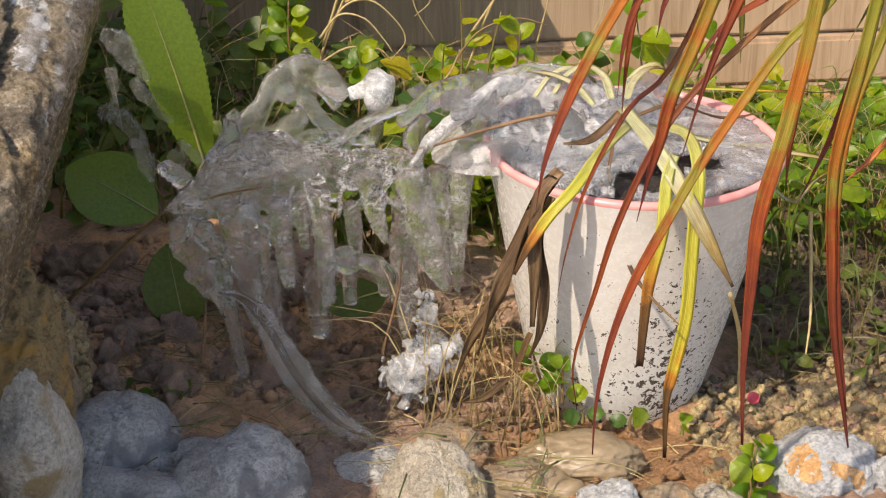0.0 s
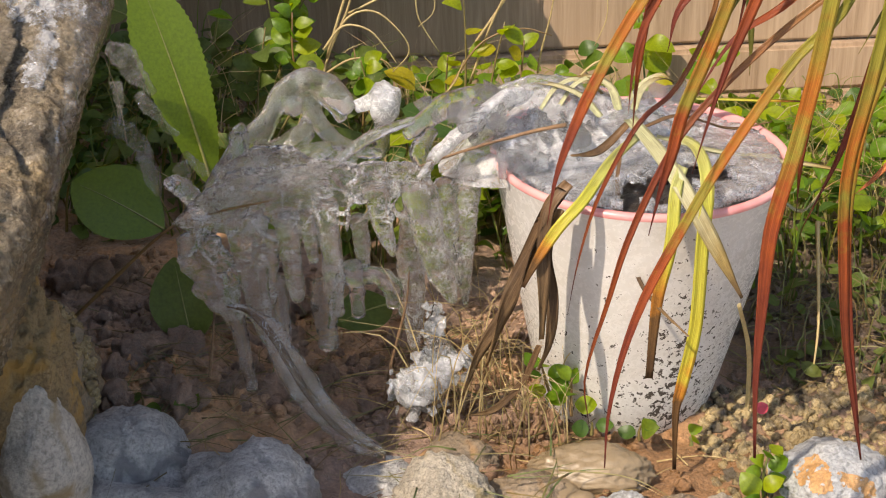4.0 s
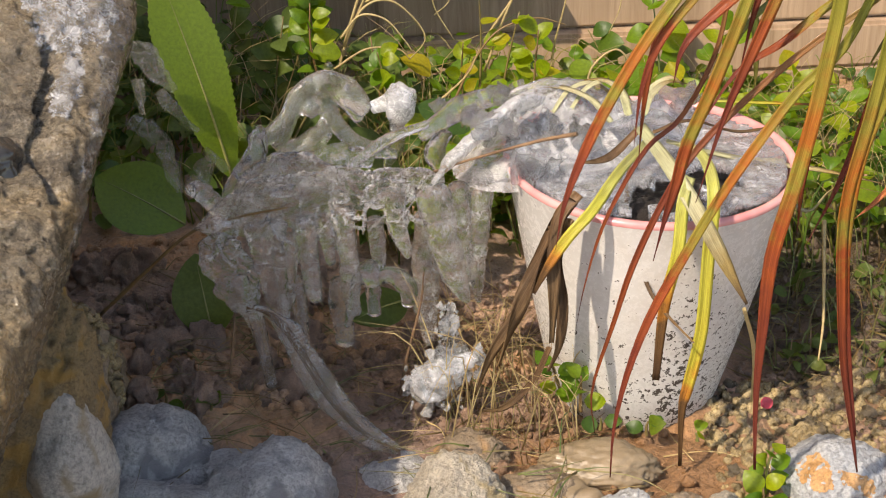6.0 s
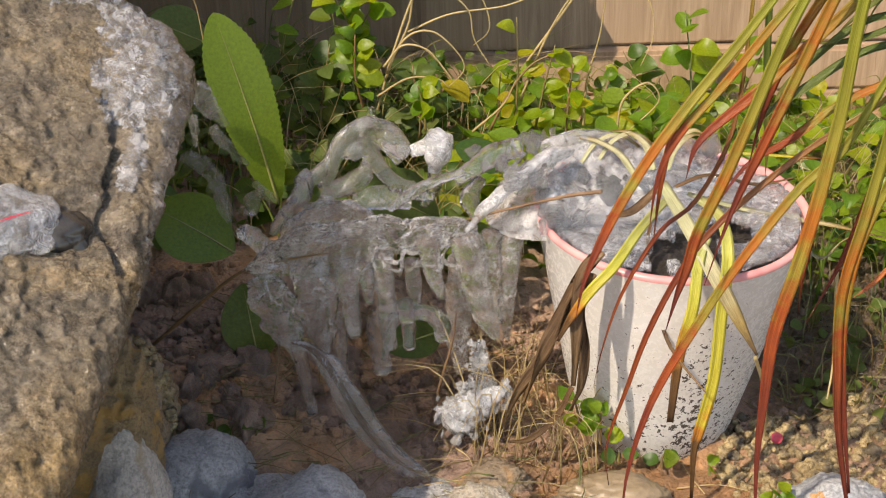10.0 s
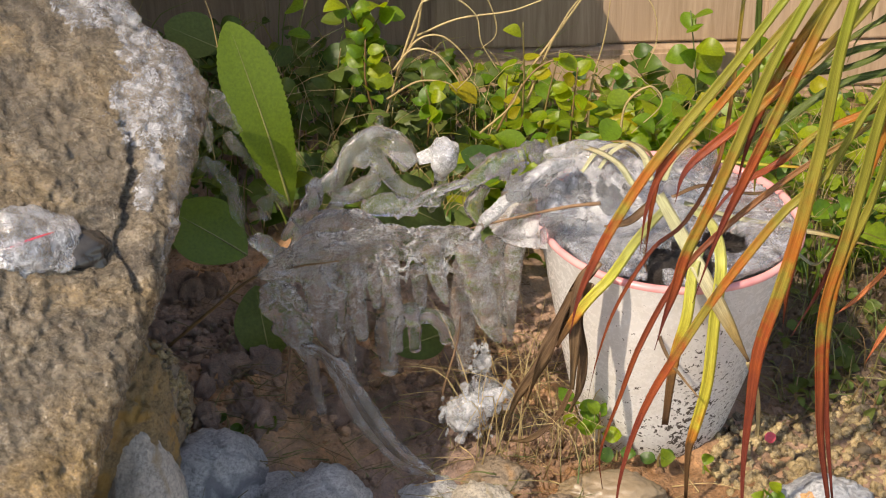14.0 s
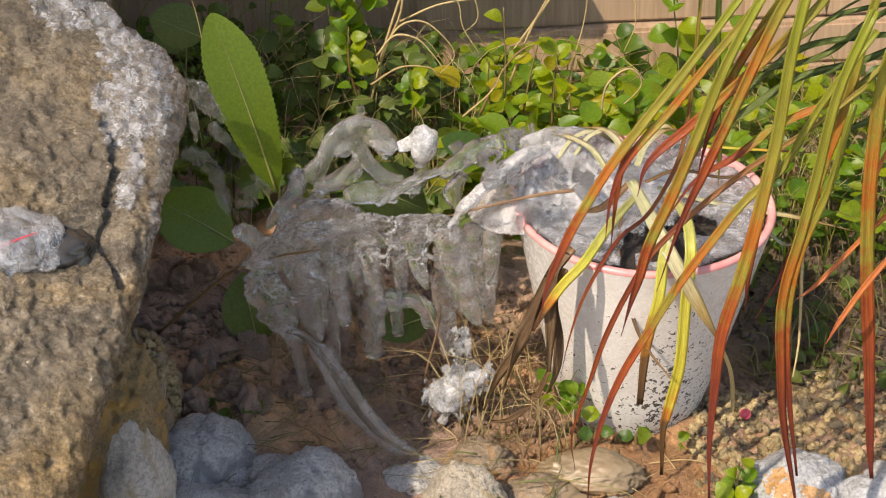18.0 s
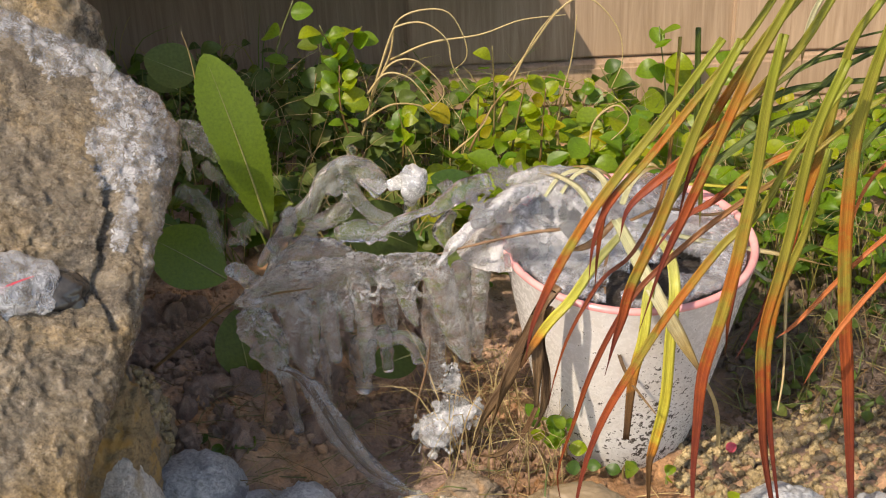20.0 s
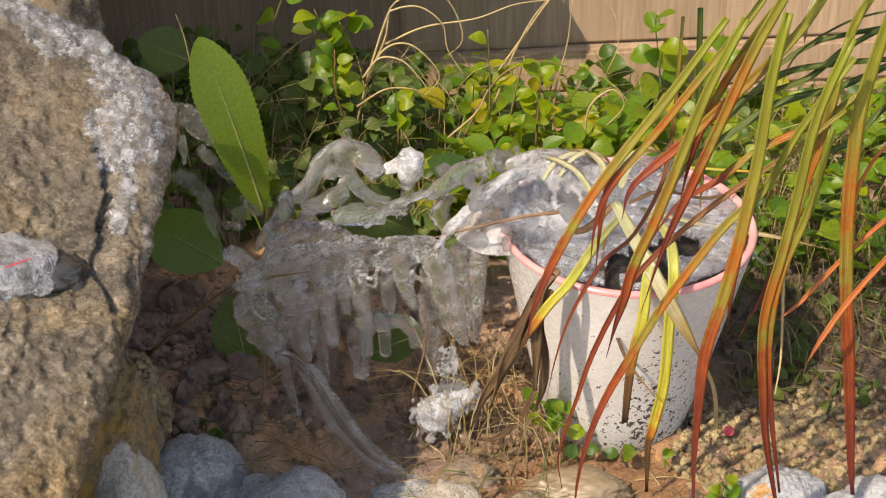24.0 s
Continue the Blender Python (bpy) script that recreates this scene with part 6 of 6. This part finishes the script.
sprig("tall green herb sprig with two round leaves on top", (-0.2831, 0.3600, 0.1509), (-0.2560, 0.3600, 0.2290), 3, 0.028, M_LEAF_BRIGHT, 1, 0.05)
sprig("wet bright green herb sprig", (-0.2220, 0.3400, 0.1108), (-0.2323, 0.3400, 0.2115), 14, 0.023, M_LEAF_BRIGHT, 2)
sprig("wet bright green herb sprig", (-0.2333, 0.3600, 0.1140), (-0.1953, 0.3600, 0.2023), 13, 0.022, M_LEAF_BRIGHT, 3)
sprig("green herb sprig with small leaves", (-0.2096, 0.3000, 0.1171), (-0.2145, 0.3000, 0.1886), 12, 0.019, M_LEAF_BRIGHT, 4)
sprig("low bright green herb sprig", (-0.1581, 0.2500, 0.1215), (-0.1633, 0.2500, 0.1621), 7, 0.018, M_LEAF_BRIGHT, 5)
for k_, (x_, y_, h_) in enumerate(((-0.25, 0.33, 0.17), (-0.225, 0.37, 0.19), (-0.18, 0.33, 0.15), (-0.29, 0.34, 0.14), (-0.205, 0.29, 0.13), (-0.15, 0.37, 0.13), (-0.24, 0.28, 0.11))):
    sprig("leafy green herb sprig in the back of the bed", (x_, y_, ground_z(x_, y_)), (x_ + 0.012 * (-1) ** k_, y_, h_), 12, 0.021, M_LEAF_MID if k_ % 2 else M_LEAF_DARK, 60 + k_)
sprig("yellowing herb sprig with oval leaves", (-0.0799, 0.3200, 0.0899), (-0.0787, 0.3200, 0.1930), 4, 0.021, M_LEAF_YELLOW, 6, 0.03)
sprig("yellowing herb sprig with oval leaves", (-0.0631, 0.3100, 0.0939), (-0.0468, 0.3100, 0.1712), 5, 0.022, M_LEAF_YELLOW, 7, 0.05)
sprig("yellowing herb sprig with oval leaves", (-0.0909, 0.3400, 0.0751), (-0.0917, 0.3300, 0.1402), 4, 0.021, M_LEAF_YELLOW, 8, 0.05)
sprig("yellow-green herb sprig on a straight stem", (-0.0379, 0.3000, 0.0859), (-0.0325, 0.3000, 0.1584), 9, 0.021, M_LEAF_YELLOW, 9)
sprig("climbing sprig with dark and yellow leaves against the fence", (0.1174, 0.5200, 0.0125), (0.1092, 0.5500, 0.1177), 9, 0.030, M_LEAF_BRIGHT, 10, 0.06)
sprig("leafy sprig leaning on the fence", (0.0840, 0.5000, 0.0100), (0.0442, 0.5300, 0.0839), 7, 0.028, M_LEAF_MID, 11)
sprig("leafy sprig behind the grass", (0.1465, 0.4800, 0.0162), (0.1815, 0.5000, 0.0957), 9, 0.027, M_LEAF_BRIGHT, 12)
sprig("yellowing sprig behind the grass", (0.2356, 0.4500, 0.0064), (0.2334, 0.4700, 0.0552), 8, 0.027, M_LEAF_YELLOW, 13)
sprig("leafy sprig coloured dark for the fence's shade", (-0.3421, 0.4500, 0.0917), (-0.3638, 0.4500, 0.1474), 8, 0.022, M_LEAF_DARK, 14)
sprig("leafy sprig coloured dark for the fence's shade", (-0.2723, 0.4200, 0.0831), (-0.2943, 0.4200, 0.1442), 9, 0.022, M_LEAF_DARK, 15)
sprig("bright clover-like sprig at the pot's foot", (-0.0578, -0.0450, 0.0257), (-0.0668, -0.0500, 0.0580), 8, 0.012, M_LEAF_BRIGHT, 16)
sprig("bright clover-like sprig at the pot's foot", (-0.0490, -0.0550, 0.0232), (-0.0491, -0.0550, 0.0493), 5, 0.013, M_LEAF_BRIGHT, 17)
sprig("round-leaved seedling in front of the pot", (-0.0080, -0.0600, 0.0062), (-0.0074, -0.0600, 0.0169), 3, 0.013, M_LEAF_MID, 18)
sprig("round-leaved seedling in front of the pot", (-0.0375, -0.0600, 0.0121), (-0.0371, -0.0600, 0.0208), 2, 0.013, M_LEAF_MID, 19)
sprig("tiny seedling beside gravel", (0.0215, -0.0700, 0.0067), (0.0203, -0.0700, 0.0130), 2, 0.010, M_LEAF_BRIGHT, 20)
sprig("small green sprig between cobbles", (0.0536, -0.1200, -0.0050), (0.0550, -0.1150, 0.0294), 8, 0.012, M_LEAF_BRIGHT, 21)
sprig("small green sprig between cobbles", (0.0429, -0.1300, -0.0095), (0.0477, -0.1250, 0.0119), 5, 0.014, M_LEAF_BRIGHT, 22)
sprig("tiny dark seedling on shaded soil", (-0.3032, -0.0600, 0.0446), (-0.3013, -0.0600, 0.0563), 2, 0.012, M_LEAF_MID, 23)
sprig("tiny dark seedling on shaded soil", (-0.2768, -0.0600, 0.0391), (-0.2738, -0.0600, 0.0475), 2, 0.013, M_LEAF_MID, 24)
sprig("tiny dark seedling on shaded soil", (-0.2921, -0.0600, 0.0324), (-0.2920, -0.0600, 0.0410), 2, 0.010, M_LEAF_MID, 25)


def cover(name, label, count, xr, yr, zr, size, mat, seed, keep=lambda x, y: True):
    r = random.Random(seed)
    datas = []
    while len(datas) < count:
        x, y = r.uniform(*xr), r.uniform(*yr)
        if not keep(x, y):
            continue
        z = ground_z(x, y) + r.uniform(*zr) * (1 - 0.75 * smooth01((y - 0.30) / 0.22) * smooth01((x + 0.05) / 0.25))
        s = size * r.uniform(0.55, 1.3)
        a = r.uniform(0, 6.28)
        d = Vector((math.cos(a), math.sin(a), r.uniform(-0.3, 0.6))).normalized() * s
        up = (r.uniform(-0.7, 0.7), r.uniform(-0.9, 0.2), 0.8)
        datas.append(leaf_data((x, y, z), Vector((x, y, z)) + d * r.uniform(0.9, 1.3), s * r.uniform(0.55, 0.95), up, r.uniform(-0.25, 0.3), n=6, cup=r.uniform(0, 0.6), peak=r.uniform(0.35, 0.6), round_=r.uniform(0.55, 0.9)))
    v, f = merged(datas)
    return tagged(raw(name, v, f, mat), label, "ground cover", kind="stuff")


def back_zone(x, y):
    return y > 0.17 + 0.10 * abs(wob((x, y, 0), 8, 3)) - 0.05 * smooth01((x - 0.05) / 0.2)


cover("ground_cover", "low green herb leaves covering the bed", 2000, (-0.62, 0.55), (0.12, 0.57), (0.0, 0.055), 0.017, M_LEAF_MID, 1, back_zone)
cover("ground_cover", "yellow-green herb leaves coloured brighter for the sun", 800, (-0.11, 0.55), (0.14, 0.55), (0.02, 0.075), 0.019, M_LEAF_BRIGHT, 2, back_zone)
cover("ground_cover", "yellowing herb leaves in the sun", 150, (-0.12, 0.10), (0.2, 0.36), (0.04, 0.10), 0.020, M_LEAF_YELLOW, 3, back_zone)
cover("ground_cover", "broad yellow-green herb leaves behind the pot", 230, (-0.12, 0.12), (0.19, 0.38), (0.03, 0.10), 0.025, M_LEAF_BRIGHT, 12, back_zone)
# darker leaf colour on the left stands in for deeper shade
cover("ground_cover", "herb leaves coloured darker for the shade", 900, (-0.62, -0.05), (0.12, 0.57), (0.0, 0.06), 0.018, M_LEAF_DARK, 4, back_zone)


cover("ground_cover", "small dark leaves and litter on the soil beside the pot", 170, (0.09, 0.34), (0.0, 0.17), (0.0, 0.012), 0.013, M_LEAF_DARK, 15, lambda x, y: (Vector((x, y)) - Vector((0, 0.01))).length > 0.085)


def strands(name, label, count, xr, yr, length, width, mat, seed, keep=lambda x, y: True, lie=0.0, lift=0.0, cat="grass"):
    r = random.Random(seed)
    datas = []
    while len(datas) < count:
        x, y = r.uniform(*xr), r.uniform(*yr)
        if not keep(x, y):
            continue
        l = length * r.uniform(0.5, 1.4) * (1 - 0.6 * smooth01((y - 0.30) / 0.22) * smooth01((x + 0.05) / 0.25))
        a = r.uniform(0, 6.28)
        h = Vector((math.cos(a), math.sin(a), 0))
        p = Vector((x, y, soil_z(x, y) + lift * r.random() + 0.001))
        if lie:
            pts = [p, p + h * l * 0.5 + Vector((0, 0, r.uniform(0.0, 0.006))) + Vector((r.uniform(-1, 1), r.uniform(-1, 1), 0)) * l * 0.12, p + h * l]
            for q in pts[1:]:
                q.z = max(q.z, soil_z(q.x, q.y) + 0.001)
        else:
            pts = [p, p + h * l * r.uniform(0.1, 0.3) + Vector((0, 0, l * 0.55)), p + h * l * r.uniform(0.3, 0.8) + Vector((0, 0, l * r.uniform(0.4, 0.9)))]
        w = width * r.uniform(0.6, 1.3)
        datas.append(ribbon_data(spline(pts, 7), lambda u: w * (1.05 - u), (0.3, -1, 0.4), 0.3, 0.0002))
    v, f = merged(datas)
    return tagged(raw(name, v, f, mat), label, cat, kind="stuff")


strands("grass", "thin green and dry grass among the herbs", 1600, (-0.6, 0.55), (0.12, 0.57), 0.085, 0.0016, M_GRASS, 6, back_zone)
strands("grass", "long green grass right of the pot", 90, (0.10, 0.5), (0.13, 0.4), 0.10, 0.003, M_GRASS, 7)
strands("dry_stalks", "pale dry grass stalks among the herbs", 380, (-0.35, 0.25), (0.2, 0.45), 0.11, 0.0011, M_STRAW, 8)
strands("grass", "thin grass wisps between the ice and the pot", 75, (-0.14, -0.05), (-0.08, 0.03), 0.10, 0.0010, M_STRAW, 9, lambda x, y: (Vector((x, y)) - Vector((0, 0.01))).length > 0.066)
strands("straw_litter", "dry straw and stems lying on the soil", 110, (-0.30, 0.02), (-0.12, 0.08), 0.055, 0.0008, M_STRAW, 10, lambda x, y: (Vector((x, y)) - Vector((0, 0.01))).length > 0.066, 1.0, 0.004, "straw")
strands("straw_litter", "brown straw strewn over the front cobbles", 26, (-0.15, -0.06), (-0.15, -0.09), 0.07, 0.0011, M_STEM, 11, lambda x, y: True, 1.0, 0.03, "straw")


strands("grass", "short dark grass and dry stems beside the pot", 190, (0.09, 0.34), (0.0, 0.16), 0.045, 0.0014, M_STEM, 16, lambda x, y: (Vector((x, y)) - Vector((0, 0.01))).length > 0.085)
strands("root_litter", "dead stems and leaf mould lying beside the pot", 220, (0.06, 0.34), (0.0, 0.18), 0.05, 0.0011, M_STEM, 24, lambda x, y: (Vector((x, y)) - Vector((0, 0.01))).length > 0.085, 1.0, 0.004, "litter")
strands("root_litter", "thin brown roots and stems in the shaded soil", 300, (-0.34, -0.06), (-0.10, 0.12), 0.05, 0.0008, M_STEM, 14, lambda x, y: (Vector((x, y)) - Vector((0, 0.01))).length > 0.066, 1.0, 0.006, "roots")


def stalk(label, points, r0, mat, category="twig", name="twig", n=24, group=""):
    path = spline(points, n)
    o = path[0]
    v, f = tube_data([p - o for p in path], lambda u: r0 * (1.1 - 0.7 * u), 6, 0.15, 300)
    ob = raw(name, v, f, mat)
    ob.location = o
    return tagged(ob, label, category, group)


stalk("thin brown twig frozen through the ice sheet", [(-0.3425, -0.0200, 0.0897), (-0.3091, -0.0275, 0.1223), (-0.2773, -0.0350, 0.1508), (-0.2499, -0.0425, 0.1619), (-0.2197, -0.0500, 0.1699)], 0.0013, M_STEM)
stalk("brown twig lying across the ice onto the pot", [(-0.0534, -0.0500, 0.2065), (-0.0744, -0.0400, 0.1992), (-0.1099, -0.0300, 0.1864), (-0.1336, -0.0200, 0.1751), (-0.1541, -0.0100, 0.1665)], 0.0012, M_TWIG)
stalk("thin dark stem rising from the soil", [(-0.1619, -0.0200, 0.0130), (-0.1551, -0.0233, 0.0493), (-0.1453, -0.0267, 0.0888), (-0.1423, -0.0300, 0.1134)], 0.0012, M_TWIG)
stalk("thin dark stem rising from the soil", [(-0.2632, -0.0450, 0.0584), (-0.2590, -0.0375, 0.0856), (-0.2575, -0.0300, 0.1035)], 0.001, M_TWIG)
CURL = "curled pale dry grass stalk"
for pts_ in ([(-0.2017, 0.3400, 0.0982), (-0.1883, 0.3400, 0.1434), (-0.1705, 0.3400, 0.1815), (-0.1637, 0.3400, 0.2109), (-0.1428, 0.3400, 0.2217), (-0.1176, 0.3400, 0.2195), (-0.1041, 0.3400, 0.1974), (-0.1012, 0.3400, 0.1754), (-0.1146, 0.3400, 0.1623)], [(-0.1907, 0.3300, 0.1422), (-0.1692, 0.3300, 0.2015), (-0.1611, 0.3300, 0.2118), (-0.1383, 0.3300, 0.2134), (-0.1187, 0.3300, 0.1965), (-0.1145, 0.3300, 0.1718), (-0.0989, 0.3300, 0.1434)], [(-0.1874, 0.3300, 0.1532), (-0.1707, 0.3300, 0.1756), (-0.1500, 0.3300, 0.1790), (-0.1303, 0.3300, 0.1616), (-0.1232, 0.3300, 0.1445), (-0.1369, 0.3300, 0.1283)],
             [(-0.1924, 0.3200, 0.1521), (-0.1760, 0.3200, 0.1706), (-0.1558, 0.3200, 0.1669), (-0.1412, 0.3200, 0.1497), (-0.1340, 0.3200, 0.1382)], [(-0.1708, 0.3400, 0.1760), (-0.1341, 0.3400, 0.1907), (-0.0878, 0.3400, 0.1966), (-0.0518, 0.3400, 0.2084), (-0.0111, 0.3400, 0.2118)], [(-0.1983, 0.3000, 0.1334), (-0.1719, 0.3000, 0.1487), (-0.1466, 0.3000, 0.1475), (-0.1369, 0.3000, 0.1387)], [(-0.0751, 0.3200, 0.1184), (-0.0589, 0.3200, 0.1623), (-0.0433, 0.3200, 0.1941), (-0.0332, 0.3200, 0.2095), (-0.0206, 0.3200, 0.2247)],
             [(-0.0741, 0.3300, 0.1422), (-0.0478, 0.3300, 0.1796), (-0.0172, 0.3300, 0.2210), (0.0079, 0.3300, 0.2303), (0.0336, 0.3300, 0.2027), (0.0394, 0.3300, 0.1700), (0.0297, 0.3300, 0.1428)], [(-0.1021, 0.3100, 0.0958), (-0.0857, 0.3100, 0.1290), (-0.0648, 0.3100, 0.1557), (-0.0342, 0.3100, 0.1652), (-0.0088, 0.3100, 0.1585)], [(0.0061, 0.3000, 0.0895), (0.0109, 0.3000, 0.1232), (0.0310, 0.3000, 0.1389), (0.0416, 0.3000, 0.1217), (0.0164, 0.3000, 0.0947)], [(-0.0205, 0.3200, 0.0812), (-0.0180, 0.3200, 0.1326), (-0.0079, 0.3200, 0.1762), (-0.0031, 0.3200, 0.2187)], [(-0.1179, 0.3000, 0.0984), (-0.0915, 0.3000, 0.1226), (-0.0808, 0.3000, 0.1443)]):
    stalk(CURL, pts_, 0.0011, M_STRAW, "grass stalk", "grass_stalk", 30, "curled stalks")
stalk("dry hanging stalk beside the pot", [(0.1225, 0.0300, 0.1059), (0.1201, 0.0133, 0.0769), (0.1172, -0.0033, 0.0479), (0.1106, -0.0200, 0.0295)], 0.0014, M_STRAW, "grass stalk", "grass_stalk")
stalk("pale thin grass stalk behind the boulder", [(-0.3234, 0.2000, 0.2119), (-0.3262, 0.2000, 0.2438), (-0.3305, 0.2000, 0.2632)], 0.0006, M_STRAW, "grass stalk", "grass_stalk")

petal = thing("petal", "small fallen pink-red petal on gravel", "petal", (0.0756, -0.0322, 0.0040))
leaf_part(petal, "petal_blade", petal.location + Vector((-0.004, 0, 0.001)), petal.location + Vector((0.004, 0.002, 0.004)), 0.008, M_PETAL, up=(0, -0.7, 0.7))
